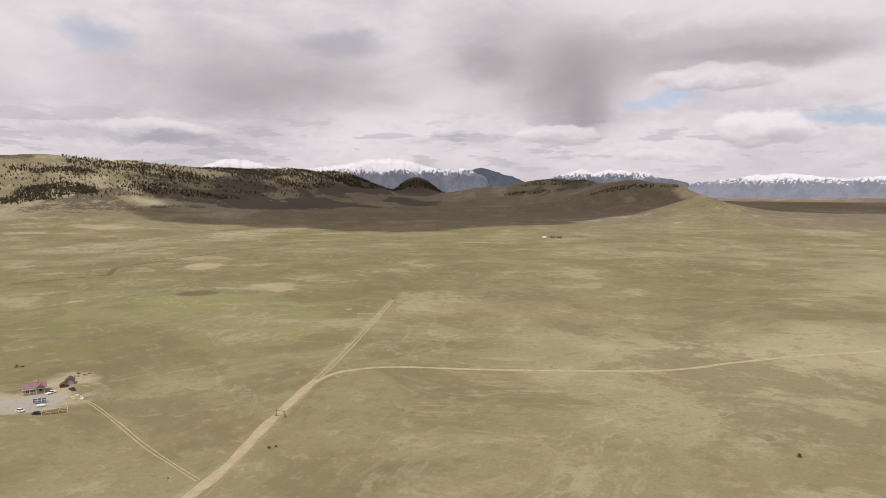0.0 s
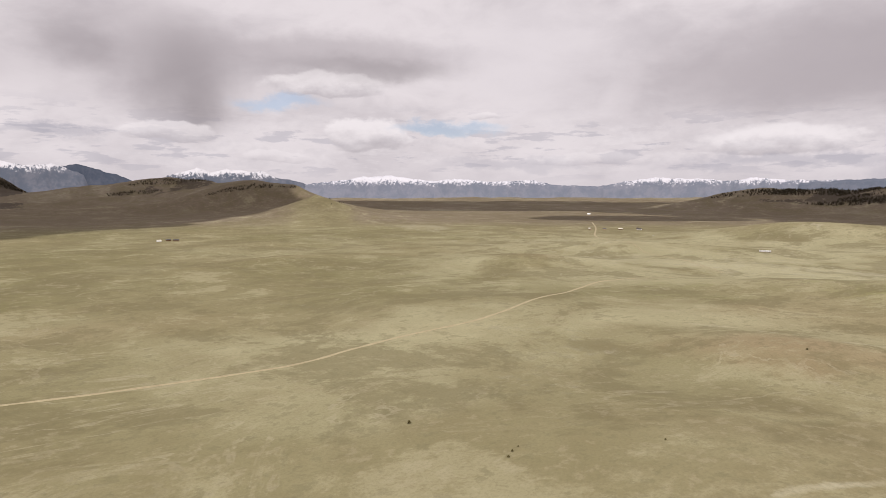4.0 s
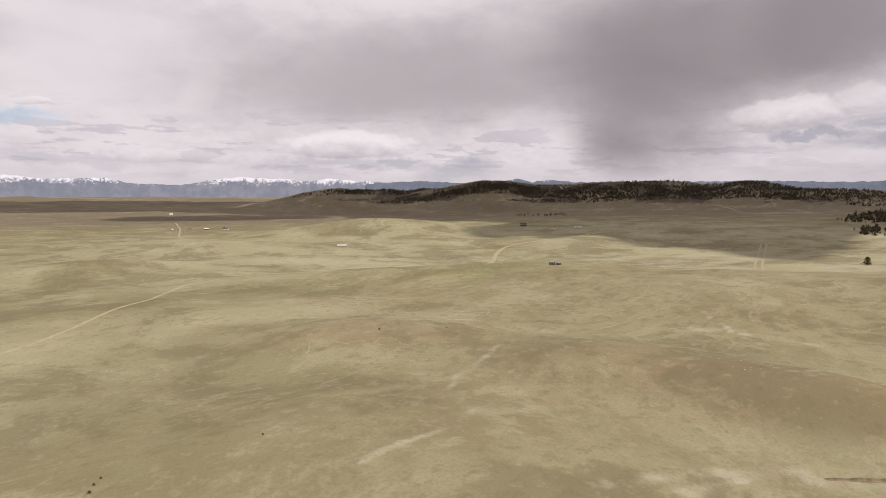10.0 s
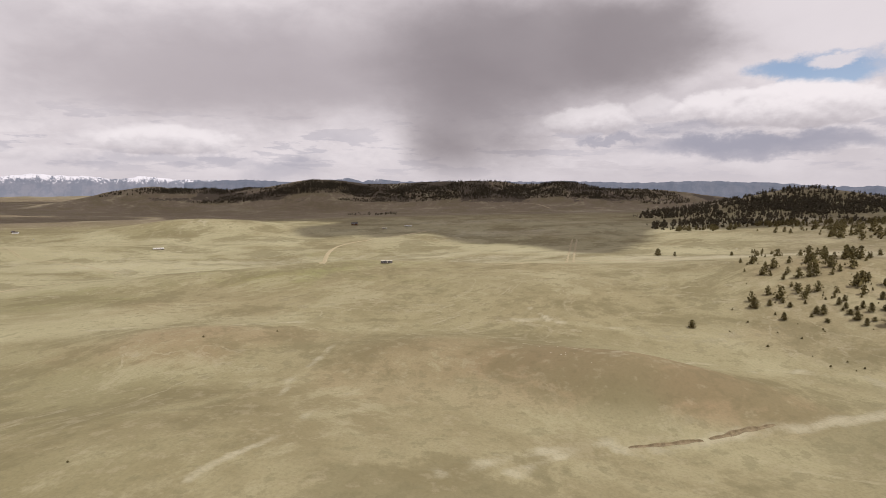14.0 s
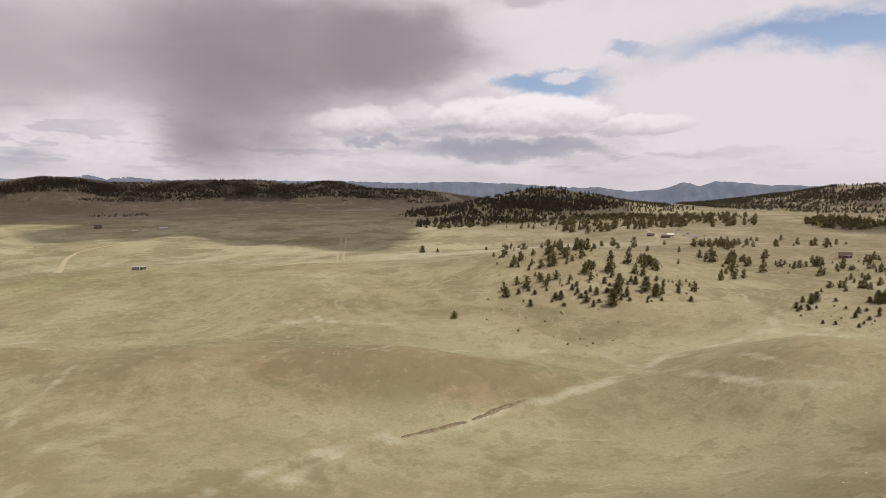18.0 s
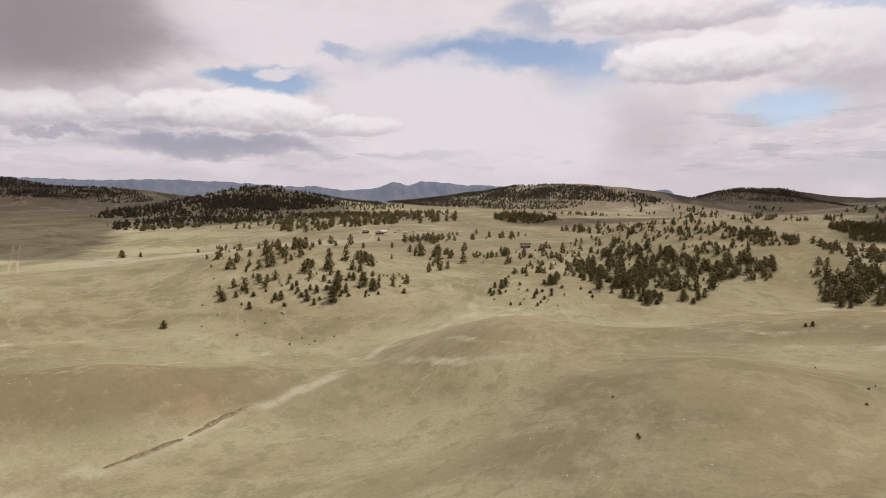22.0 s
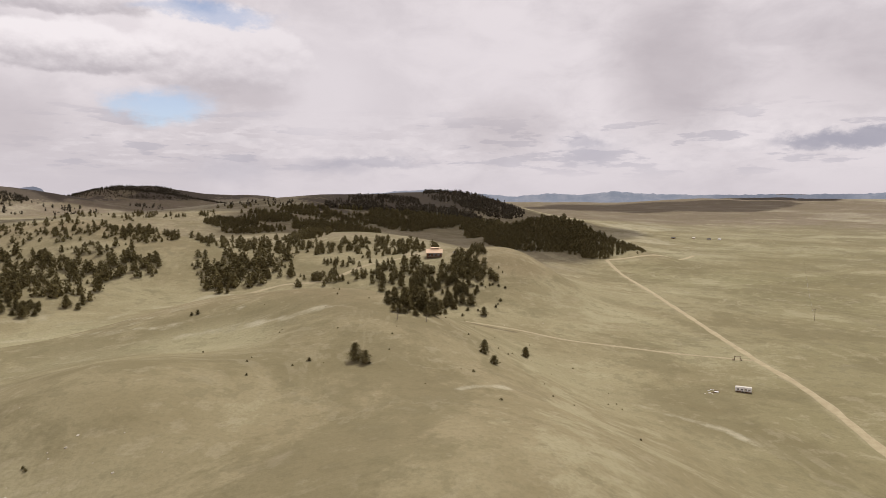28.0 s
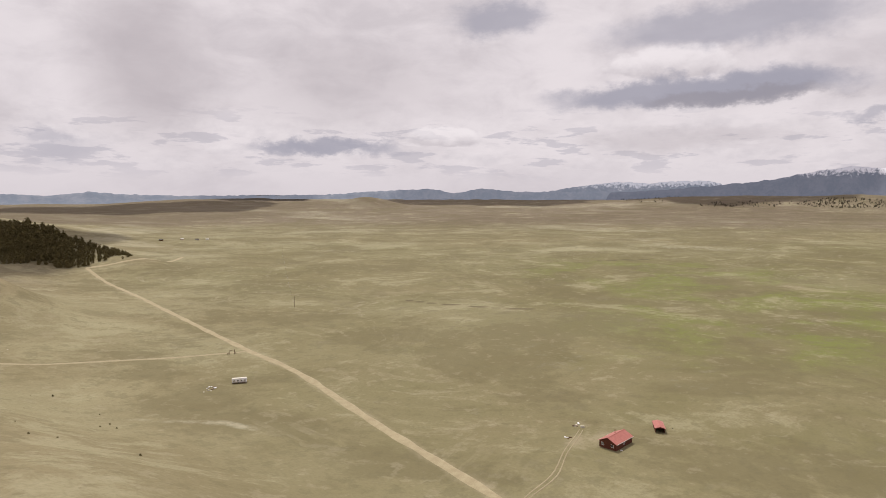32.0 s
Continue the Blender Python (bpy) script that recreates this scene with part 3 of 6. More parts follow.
def ground_masks(x, y, z):
    r = np.hypot(x, y)
    n = fbm(x / 90, y / 90, 4)
    bear = np.degrees(np.arctan2(x, y)) % 360
    flat = 0.25 + 0.75 * np.maximum(smooth(192, 214, bear), smooth(80, 45, bear))
    green = flat * (0.5 + 0.45 * smooth(-0.08, 0.20, fbm(x / 300 + 3, y / 300, 4)))
    green += oval(x, y, -150, 560, 110, 130, 0) * 0.6 + oval(x, y, -700, -150, 300, 420, 70) * 0.75 + oval(x, y, -560, 900, 300, 260) * 0.4
    # washes of pale silt and dry grass
    pale = 0 * x
    for pts, w in WASHES_EAST + WASHES_SOUTH:
        wig = fbm(x / 22, y / 22, 3) * (w + 3) * 1.6
        wid = w * (1 + 1.2 * np.clip(fbm(x / 45 + 9, y / 45, 2), -0.4, 1))
        pale = np.maximum(pale, smooth(0.0, 1.0, near_line(x + wig, y - wig, pts, wid * 1.15)))
    band = smooth(0.02, 0.20, fbm(x / 55 + 2, y / 160 + 8, 4)) * smooth(700, 250, r)
    pale *= 0.40 + 0.40 * smooth(-0.14, 0.16, fbm(x / 14, y / 14, 4))
    streak = fbm(x / 60 + 31, y / 60 + 7, 4)
    fan_r = smooth(430, 560, r) * smooth(1500, 1200, r) * smooth(15, 35, bear) * smooth(150, 120, bear)
    pale = np.maximum(pale, 0.55 * fan_r * smooth(0.018, 0.004, np.abs(streak)) * smooth(-0.1, 0.1, fbm(x / 90, y / 90 + 4, 2)))
    pale = np.maximum(pale, 0.40 * smooth(500, 700, r) * smooth(1700, 1300, r) * smooth(198, 206, bear) * smooth(0.012, 0.003, np.abs(fbm(x / 75 + 3, y / 75, 4))))
    pale = np.maximum(pale, 0.28 * band)
    pale = np.maximum(pale, 0.55 * smooth(0.06, 0.22, fbm(x / 190 + 5, y / 420, 4)) * smooth(700, 1100, r))
    pale = np.maximum(pale, 0.5 * oval(x, y, 720, 150, 520, 130, 78, 0.8) * smooth(20, 8, z))
    pale = np.maximum(pale, 0.7 * oval(x, y, 620, -250, 190, 60, 110))
    # reddish tops of the near rises
    rust = 1.2 * oval(x, y, 288, 146, 72, 30, 63) + 0.9 * oval(x, y, 250, 25, 62, 40, 85) + 0.7 * oval(x, y, 245, -45, 55, 26, 100)
    rust += 0.9 * oval(x, y, 230, -85, 30, 30, 100) + 0.5 * oval(x, y, 460, -20, 60, 190, 90) + 0.6 * oval(x, y, 420, 190, 60, 120, 90)
    rust += 0.2 * oval(x, y, 18, -165, 95, 72, 0, 0.5) + 0.25 * oval(x, y, -30, -150, 60, 60) + 0.5 * oval(x, y, 250, 740, 120, 90) + 0.5 * oval(x, y, 20, 430, 90, 50) + 0.9 * oval(x, y, 345, -175, 75, 60) + 0.6 * oval(x, y, 235, -345, 60, 60)
    rust += 0.25 * oval(x, y, 100, -110, 90, 70) + 0.35 * smooth(0.08, 0.25, fbm(x / 130 + 30, y / 130, 3))
    bare = 0 * x
    for cx, cy, a, b, k in ((-160, 243, 17, 12, 0.9), (-163, 268, 14, 12, 0.8), (-186, 238, 22, 10, 0.8), (-178, -112, 12, 7, 0.5), (-268, 710, 26, 40, 0.8), (-153, 554, 30, 26, 0.75), (-714, 1344, 70, 45, 0.8), (-778, 1194, 40, 30, 0.7),
                            (655, -445, 40, 26, 0.6), (-330, -390, 50, 18, 0.35), (-611, -160, 12, 26, 0.6), (-631, -209, 8, 18, 0.5), (-20, -430, 14, 9, 0.6), (5, -448, 14, 9, 0.6)):
        bare = np.maximum(bare, k * oval(x, y, cx, cy, a, b, 0, 0.4, 1.6))
    for pts, w in VERGES:
        bare = np.maximum(bare, 0.55 * smooth(0.0, 1.0, near_line(x, y, pts, w)))
    dark = 0 * x
    for pts, w in CUTS:
        dark = np.maximum(dark, smooth(0.1, 0.7, near_line(x + fbm(x / 20, y / 20, 2) * 4, y + fbm(x / 20 + 4, y / 20, 2) * 4, pts, w)))
    dark = np.maximum(dark, oval(x, y, -200, 516, 17, 16, -21, 0.25, 0.4))
    dark = np.maximum(dark, 0.22 * smooth(0.10, 0.28, fbm(x / 70 + 60, y / 70, 4)))
    # far land darkened by distance: brown ground, with cloud shade painted in
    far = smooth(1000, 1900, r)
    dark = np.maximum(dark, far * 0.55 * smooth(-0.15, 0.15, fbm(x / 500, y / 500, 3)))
    fresh = 1.6 * oval(x, y, -482, -155, 90, 130, 80, 0.7) + 0.25 * oval(x, y, -600, -210, 110, 170, 80, 0.8) + 1.2 * oval(x, y, -640, -330, 110, 110) + 0.6 * oval(x, y, -330, 300, 130, 200, 0, 0.8) + 0.9 * oval(x, y, -160, 470, 90, 70) + 0.7 * oval(x, y, -110, 360, 60, 70) + 0.5 * oval(x, y, 620, 220, 200, 160)
    fan = smooth(20, 45, bear) * smooth(128, 105, bear)
    straw = 0.75 * fan * smooth(480, 640, r) * smooth(1500, 1100, r) * smooth(-0.2, 0.15, fbm(x / 60, y / 60, 4) + 0.1)
    straw += 0.4 * oval(x, y, 270, 300, 170, 110, 40, 0.9) + 0.22 * oval(x, y, 150, 260, 130, 110, 30, 0.9) + 0.35 * smooth(0.0, 0.2, fbm(x / 110 + 21, y / 110, 4)) + 0.5 * smooth(255, 235, bear) * smooth(188, 205, bear) * smooth(700, 1000, r) * smooth(0.0, 0.15, fbm(x / 220, y / 90 + 4, 4))
    straw += 0.45 * oval(x, y, 70, -20, 150, 90, 0, 0.9) + 0.5 * oval(x, y, 300, -215, 120, 80, 120, 0.8)
    # browner with distance: sagebrush, and extra cloud shade painted in
    sage_shade = np.maximum(smooth(1350, 1800, r) * (1 - 0.5 * smooth(200, 206, bear) * smooth(265, 255, bear)), 0.35 * smooth(800, 2000, r) * smooth(195, 202, bear) * smooth(265, 255, bear)) * (0.85 - 0.35 * smooth(312, 322, bear) * smooth(345, 335, bear) + 0.3 * fbm(x / 160, y / 160, 3)) * (1 - 0.8 * smooth(18, 22, bear) * smooth(26, 24, bear) * (r < 2000))
    n = fbm(x / 130, y / 130, 4)
    west = smooth(310, 320, bear) * smooth(1550, 1700, r) * smooth(30, 50, z)
    east = smooth(55, 62, bear) * smooth(175, 160, bear) * smooth(1450, 1700, r) * smooth(45, 70, z)
    scrub = west * (0.6 * smooth(-0.04, 0.10, n) + 0.8 * smooth(6, 3.5, np.abs((bear + 2.5 + 180) % 360 - 180)) * smooth(2650, 2800, r) + 0.6 * smooth(338, 350, bear) * smooth(359.9, 357, bear) * smooth(-0.16, 0.04, n)) + east * 0.75 * smooth(-0.14, 0.05, n)
    scrub += 0.6 * smooth(8, 4, np.abs(bear - 9)) * smooth(2300, 2500, r) * smooth(0.0, 0.1, n) + 0.7 * smooth(200, 190, bear) * smooth(165, 172, bear) * smooth(560, 640, r) * smooth(1900, 1700, r) * smooth(40, 60, z)
    scrub += 0.8 * smooth(204, 207, bear) * smooth(215, 212, bear) * smooth(3200, 3350, r) * smooth(3950, 3800, r)
    # browner upland, with shade among its trees painted in
    sage_shade += 0.46 * smooth(330, 600, r) * smooth(1500, 1300, r) * smooth(104, 116, bear) * smooth(200, 190, bear)
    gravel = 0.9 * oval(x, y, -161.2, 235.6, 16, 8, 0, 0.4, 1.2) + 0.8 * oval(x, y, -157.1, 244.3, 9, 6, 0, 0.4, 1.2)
    # southern cone and plain: browner, part of it shade put into the colour
    sage_shade += 0.9 * oval(x, y, -1620, -2033, 330, 300, 218, 0.4) + (0.20 * smooth(220, 420, r) + 0.35 * smooth(1400, 2000, r)) * smooth(196, 204, bear) * smooth(262, 250, bear)
    umber = 0.55 * oval(x, y, 12, -150, 120, 95, 0, 0.8)
    # silt and pale grass gather in the hollows, the brows are worn brown
    d = 14 + 0.03 * r
    bend = (relief(x + d, y) + relief(x - d, y) + relief(x, y + d) + relief(x, y - d) - 4 * z) / d ** 1.5
    within = smooth(120, 200, r) * smooth(1500, 1100, r)
    hollow = 0.75 * smooth(0.012, 0.07, bend) * within
    brow = 0.8 * smooth(-0.012, -0.08, bend) * within * smooth(170, 300, r)
    return dict(hollow=hollow, brow=brow, umber=umber, gravel=gravel, scrub=scrub, straw=straw, sage_shade=sage_shade, green=green, fresh=fresh * smooth(-0.10, 0.12, fbm(x / 40 + 7, y / 40, 4)), rust=rust * 0.5, pale=pale, bare=bare, dark=dark)


WASHES_EAST = [
    ([(210, 84), (242, 86), (264, 82), (302, 80), (331, 69)], 4),
    ([(140, 78), (165, 69), (188, 63), (216, 60), (234, 56)], 4),
    ([(289, 82), (301, 62), (296, 37), (283, -2), (248, -40), (253, -65), (279, -94), (275, -114)], 2),
    ([(167, -3), (189, -21), (193, -36), (202, -63), (213, -88), (219, -115), (226, -139), (246, -170), (244, -201), (248, -229)], 7),
    ([(248, -229), (271, -243), (287, -248), (321, -264), (338, -268)], 4),
    ([(211, -146), (182, -150), (154, -168)], 3),
    ([(252, -41), (289, -84), (281, -116), (271, -138)], 3),
    ([(282, -128), (267, -146), (231, -148)], 9),
    ([(371, -12), (360, -17), (347, -22)], 3),
    ([(351, -3), (345, -32), (338, -60)], 3),
    ([(314, 228), (324, 195), (318, 147), (340, 115)], 5)]
WASHES_SOUTH = [
    ([(244, -229), (223, -249), (206, -270)], 3),
    ([(195, -263), (184, -277), (172, -285)], 3),
    ([(176, -305), (150, -322), (125, -363), (100, -375), (82, -380)], 6),
    ([(198, -261), (140, -237), (100, -234), (72, -246)], 3),
    ([(74, -223), (57, -227), (34, -230)], 3),
    ([(202, -145), (178, -152), (156, -166)], 3),
    ([(192, -162), (176, -168), (166, -176)], 3),
    ([(258, -238), (226, -252), (204, -286), (185, -318)], 3),
    ([(201, -259), (173, -286), (108, -247)], 3),
    ([(88, -222), (68, -229), (50, -228), (36, -231)], 3),
    ([(-75, -218), (-87, -212), (-99, -204), (-104, -192)], 4),
    ([(-9, -155), (-22, -165)], 3),
    ([(160, 18), (173, 4), (183, -9), (195, -36)], 9),
    ([(-288, 444), (-276, 471), (-260, 498), (-218, 484)], 6),
    ([(-209, 514), (-186, 514)], 4)]
VERGES = [([(-188, -660), (-163, -370), (-154, -245), (-127, -105), (-92, 70), (-64, 184), (-55, 271), (-39, 485)], 6)]
CUTS = [([(-393, 561), (-336, 635), (-356, 690), (-331, 818), (-239, 1058), (-94, 1121)], 5),
        ([(-10, -316), (-45, -318)], 2.0), ([(-324, -360), (-335, -323), (-352, -293), (-365, -268)], 3.5), ([(-700, -420), (-760, -380)], 6.0)]
ground = build_ground()


def far_range(name, label, dist, keys, mat, snowline, foot=-1.2, deep=300, seed=0):
    """A mountain chain: crest heights by bearing, spurs and gullies running down from it."""
    azs, els = np.array(keys).T
    n = max(40, int((azs[-1] - azs[0]) * 10))
    az = np.linspace(azs[0], azs[-1], n)
    el = np.interp(az, azs, els)
    el = np.convolve(np.pad(el, 1, "edge"), [0.2, 0.6, 0.2], "valid")
    el = el + 0.20 * (0.12 - np.abs(fbm(az * 1.1 + seed, az * 0 + seed, 3))) + 0.14 * fbm(az * 3.1 + seed, az * 0, 3)
    nv = 27
    v = np.linspace(-1, 1, nv)
    A, V = np.meshgrid(np.radians(az), v)
    E = np.tile(el, (nv, 1))
    U = np.tile(np.arange(n) / 10.0, (nv, 1))
    crest = EYE[2] + dist * np.tan(np.radians(E))
    low = EYE[2] + dist * math.tan(radians(foot))
    W = U + 1.1 * fbm(U * 0.35 + seed, V * 1.5, 2)
    rib = np.abs(fbm(W * 0.55 + seed, V * 0.5 + seed, 3)) * 2.2
    wob = fbm(U * 1.3 + seed, V * 2 + 5, 4)
    end = smooth(0, 1.0, U) * smooth(0, 1.0, U[:, ::-1])
    fall = np.abs(V)
    Z = low + (crest - low) * end * (1 - fall) ** 1.15 * (1 - 0.55 * rib * np.minimum(1, fall * 3.5))
    Z += (crest - low) * (0.05 + 0.5 * fall * (1 - fall)) * wob * 0.7
    D = dist + V * deep + 120 * wob * np.minimum(1, fall * 3)
    x, y, z = (D * np.sin(A)).ravel(), (D * np.cos(A)).ravel(), Z.ravel()
    idx = np.arange(n * nv).reshape(nv, n)
    quads = np.stack([idx[:-1, :-1], idx[:-1, 1:], idx[1:, 1:], idx[1:, :-1]], -1).reshape(-1, 4)
    me = bpy.data.meshes.new(name)
    me.from_pydata(np.stack([x, y, z], -1).tolist(), [], quads.tolist())
    me.polygons.foreach_set("use_smooth", np.ones(len(quads), bool))
    elev = np.degrees(np.arctan2(z - EYE[2], np.hypot(x, y)))
    at = me.attributes.new("snow", "FLOAT", "POINT")
    at.data.foreach_set("value", np.clip((elev - snowline) * 1.25 + 0.5, -1.5, 2).astype(np.float32))
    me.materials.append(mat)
    return tagged(new(name, me), label, "mountain range", kind="structure")


SNOWY = "far blue mountain range with snow on its peaks"
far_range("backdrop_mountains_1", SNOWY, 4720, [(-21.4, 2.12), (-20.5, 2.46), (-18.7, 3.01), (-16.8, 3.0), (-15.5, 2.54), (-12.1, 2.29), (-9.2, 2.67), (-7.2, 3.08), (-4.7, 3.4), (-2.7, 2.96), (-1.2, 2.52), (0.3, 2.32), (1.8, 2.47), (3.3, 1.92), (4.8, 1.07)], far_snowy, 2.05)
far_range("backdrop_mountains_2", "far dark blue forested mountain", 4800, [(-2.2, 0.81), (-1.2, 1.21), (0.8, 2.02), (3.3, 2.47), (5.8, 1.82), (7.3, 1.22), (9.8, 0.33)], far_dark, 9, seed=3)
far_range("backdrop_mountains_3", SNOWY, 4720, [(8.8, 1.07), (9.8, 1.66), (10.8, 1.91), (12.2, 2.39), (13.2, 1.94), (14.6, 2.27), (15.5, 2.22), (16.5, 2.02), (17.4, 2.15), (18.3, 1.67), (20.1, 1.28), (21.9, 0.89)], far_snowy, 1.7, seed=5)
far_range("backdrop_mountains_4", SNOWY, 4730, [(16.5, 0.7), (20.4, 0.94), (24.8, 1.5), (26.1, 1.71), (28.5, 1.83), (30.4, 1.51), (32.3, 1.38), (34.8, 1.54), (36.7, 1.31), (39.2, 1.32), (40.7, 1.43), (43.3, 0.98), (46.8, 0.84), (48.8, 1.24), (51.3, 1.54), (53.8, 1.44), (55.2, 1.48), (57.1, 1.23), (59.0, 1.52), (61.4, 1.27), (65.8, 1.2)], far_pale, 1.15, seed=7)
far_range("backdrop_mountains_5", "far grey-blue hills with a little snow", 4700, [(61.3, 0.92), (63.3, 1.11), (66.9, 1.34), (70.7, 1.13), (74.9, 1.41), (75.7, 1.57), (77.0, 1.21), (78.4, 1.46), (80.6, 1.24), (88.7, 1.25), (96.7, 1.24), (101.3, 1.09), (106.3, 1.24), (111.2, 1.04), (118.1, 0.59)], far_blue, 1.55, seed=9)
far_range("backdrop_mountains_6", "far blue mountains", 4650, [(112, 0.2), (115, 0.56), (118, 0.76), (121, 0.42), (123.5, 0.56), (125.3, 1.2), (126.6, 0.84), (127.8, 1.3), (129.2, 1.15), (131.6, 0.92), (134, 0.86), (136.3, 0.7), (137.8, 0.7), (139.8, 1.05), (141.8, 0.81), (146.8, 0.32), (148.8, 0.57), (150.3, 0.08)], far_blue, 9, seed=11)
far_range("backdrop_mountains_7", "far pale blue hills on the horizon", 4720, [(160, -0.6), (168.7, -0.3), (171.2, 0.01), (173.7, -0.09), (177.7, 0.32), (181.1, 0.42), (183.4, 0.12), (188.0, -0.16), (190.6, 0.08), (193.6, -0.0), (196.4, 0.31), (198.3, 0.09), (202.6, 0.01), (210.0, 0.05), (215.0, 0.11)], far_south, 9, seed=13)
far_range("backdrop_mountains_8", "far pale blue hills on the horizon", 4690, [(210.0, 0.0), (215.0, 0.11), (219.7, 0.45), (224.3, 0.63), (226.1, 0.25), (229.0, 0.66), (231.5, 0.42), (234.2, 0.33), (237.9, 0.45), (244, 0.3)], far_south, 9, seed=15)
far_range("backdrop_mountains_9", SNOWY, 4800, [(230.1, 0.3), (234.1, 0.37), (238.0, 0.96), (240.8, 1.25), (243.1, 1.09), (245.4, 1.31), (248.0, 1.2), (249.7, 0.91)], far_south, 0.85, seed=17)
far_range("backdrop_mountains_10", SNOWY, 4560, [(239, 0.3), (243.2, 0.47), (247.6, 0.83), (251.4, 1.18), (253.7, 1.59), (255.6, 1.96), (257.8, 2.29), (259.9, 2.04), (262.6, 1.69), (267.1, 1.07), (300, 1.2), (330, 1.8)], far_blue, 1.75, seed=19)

# ---- clouds overhead, which shade the far plain ----
def cloud(az, r, across, along, seed, up=3500.0):
    """A flat-based heap cloud, high above the view, over the ground that it shades (bearing, distance and half widths of the shade)."""
    x, y = polar(az, r)
    off = up / math.tan(radians(SUN_EL))
    cx, cy = x + off * math.sin(radians(SUN_AZ)), y + off * math.cos(radians(SUN_AZ))
    nu, nv = 96, 24
    verts, faces = [], []
    for j in range(nv + 1):
        f = math.pi * j / nv
        for i in range(nu):
            a = 2 * math.pi * i / nu
            n = float(fbm(np.array(math.cos(a) * 1.6 + seed * 3.1), np.array(math.sin(a) * 1.6 + seed), 5))
            n2 = float(fbm(np.array(math.cos(a) * 5 + seed), np.array(math.sin(a) * 5 + f * 3), 4))
            k = math.sin(f) ** 0.7 * (1 + 1.1 * n + 0.45 * n2)
            z = math.cos(f) * (230 if f < math.pi / 2 else 60) * (1 + 1.2 * n2)
            verts.append((PLAN * across * k * math.cos(a), PLAN * along * k * math.sin(a), z))
    for j in range(nv):
        for i in range(nu):
            faces.append((j * nu + i, j * nu + (i + 1) % nu, (j + 1) * nu + (i + 1) % nu, (j + 1) * nu + i))
    me = bpy.data.meshes.new("backdrop_cloud")
    me.from_pydata(verts, [], faces)
    me.polygons.foreach_set("use_smooth", np.ones(len(faces), bool))
    me.materials.append(cloud_white)
    ob = new("backdrop_cloud", me)
    ob.matrix_basis = pose(cx, cy, up, 0, 0, -az)
    return tagged(ob, "high grey-white heap cloud shading the plain", "cloud", kind="structure")


cloud_white = plain("cloud_vapour", (0.82, 0.82, 0.84), (0.90, 0.90, 0.91), 0.004, 1.0)
cloud(-3.5, 2950, 260, 260, 13)
cloud(-14, 2000, 330, 330, 10)
cloud(-5, 1680, 480, 330, 1)
cloud(3, 2250, 650, 560, 2)
cloud(36, 2750, 1000, 380, 3)
cloud(88, 1750, 600, 820, 4)
cloud(86, 2420, 900, 330, 19)
cloud(70, 2200, 560, 700, 5)
cloud(57, 2350, 380, 330, 15)
cloud(50, 1900, 260, 110, 16)
cloud(102, 1950, 440, 760, 9)
cloud(176, 1090, 410, 350, 6)
cloud(143, 955, 110, 55, 17)
cloud(112, 1350, 170, 320, 18)
cloud(165, 2300, 700, 420, 11)
cloud(200, 2700, 520, 560, 7)
cloud(209, 3650, 420, 420, 12)
cloud(231, 3300, 650, 480, 14)
cloud(250, 3500, 800, 750, 8)

# ---- kit ----
def part(name, bm, mat, parent, label="", at=None):
    """Links a bmesh as one mesh object, under a thing or a part."""
    me = bpy.data.meshes.new(name)
    bm.to_mesh(me)
    bm.free()
    me.materials.append(mat)
    ob = new(name, me)
    ob.parent = parent
    if at is not None:
        ob.matrix_local = at
    if label:
        ob["label"] = label
    return ob


def thing(name, label, category, x, y, bearing=0.0, group="", sink=0.05, z=None):
    """The base of a thing at a place of the plan, its own +y turned to a bearing."""
    x, y = x * PLAN, y * PLAN
    ob = new(name)
    ob.empty_display_size = 0.5
    ob.matrix_basis = pose(x, y, (float(height(x, y)) if z is None else z) - sink, 0, 0, -bearing)
    return tagged(ob, label, category, group)


def box(x0, x1, y0, y1, z0, z1, bevel=0.0, bm=None):
    bm = bm or bmesh.new()
    made = bmesh.ops.create_cube(bm, size=1.0, matrix=Matrix.Translation(((x0 + x1) / 2, (y0 + y1) / 2, (z0 + z1) / 2)) @ Matrix.Diagonal((x1 - x0, y1 - y0, z1 - z0, 1)))
    if bevel:
        edges = list({e for v in made["verts"] for e in v.link_edges})
        bmesh.ops.bevel(bm, geom=edges, offset=bevel, segments=2, affect="EDGES")
    return bm


def rod(a, b, r0, r1=None, n=7, bm=None):
    bm = bm or bmesh.new()
    a, b = Vector(a), Vector(b)
    r1 = r0 if r1 is None else r1
    turn = (b - a).to_track_quat("Z", "Y").to_matrix().to_4x4()
    bmesh.ops.create_cone(bm, cap_ends=True, segments=n, radius1=r0, radius2=r1, depth=(b - a).length, matrix=Matrix.Translation((a + b) / 2) @ turn)
    return bm


def solid(points, faces, bm=None):
    bm = bm or bmesh.new()
    v = [bm.verts.new(p) for p in points]
    for f in faces:
        bm.faces.new([v[i] for i in f])
    bmesh.ops.recalc_face_normals(bm, faces=bm.faces)
    return bm


def slab(p, q, r, s, thick):
    """A sheet with four corners and a thickness, below them."""
    d = Vector((0, 0, -thick))
    c = [Vector(k) for k in (p, q, r, s)]
    return solid([*c, *[k + d for k in c]], [(0, 1, 2, 3), (7, 6, 5, 4), (0, 4, 5, 1), (1, 5, 6, 2), (2, 6, 7, 3), (3, 7, 4, 0)])


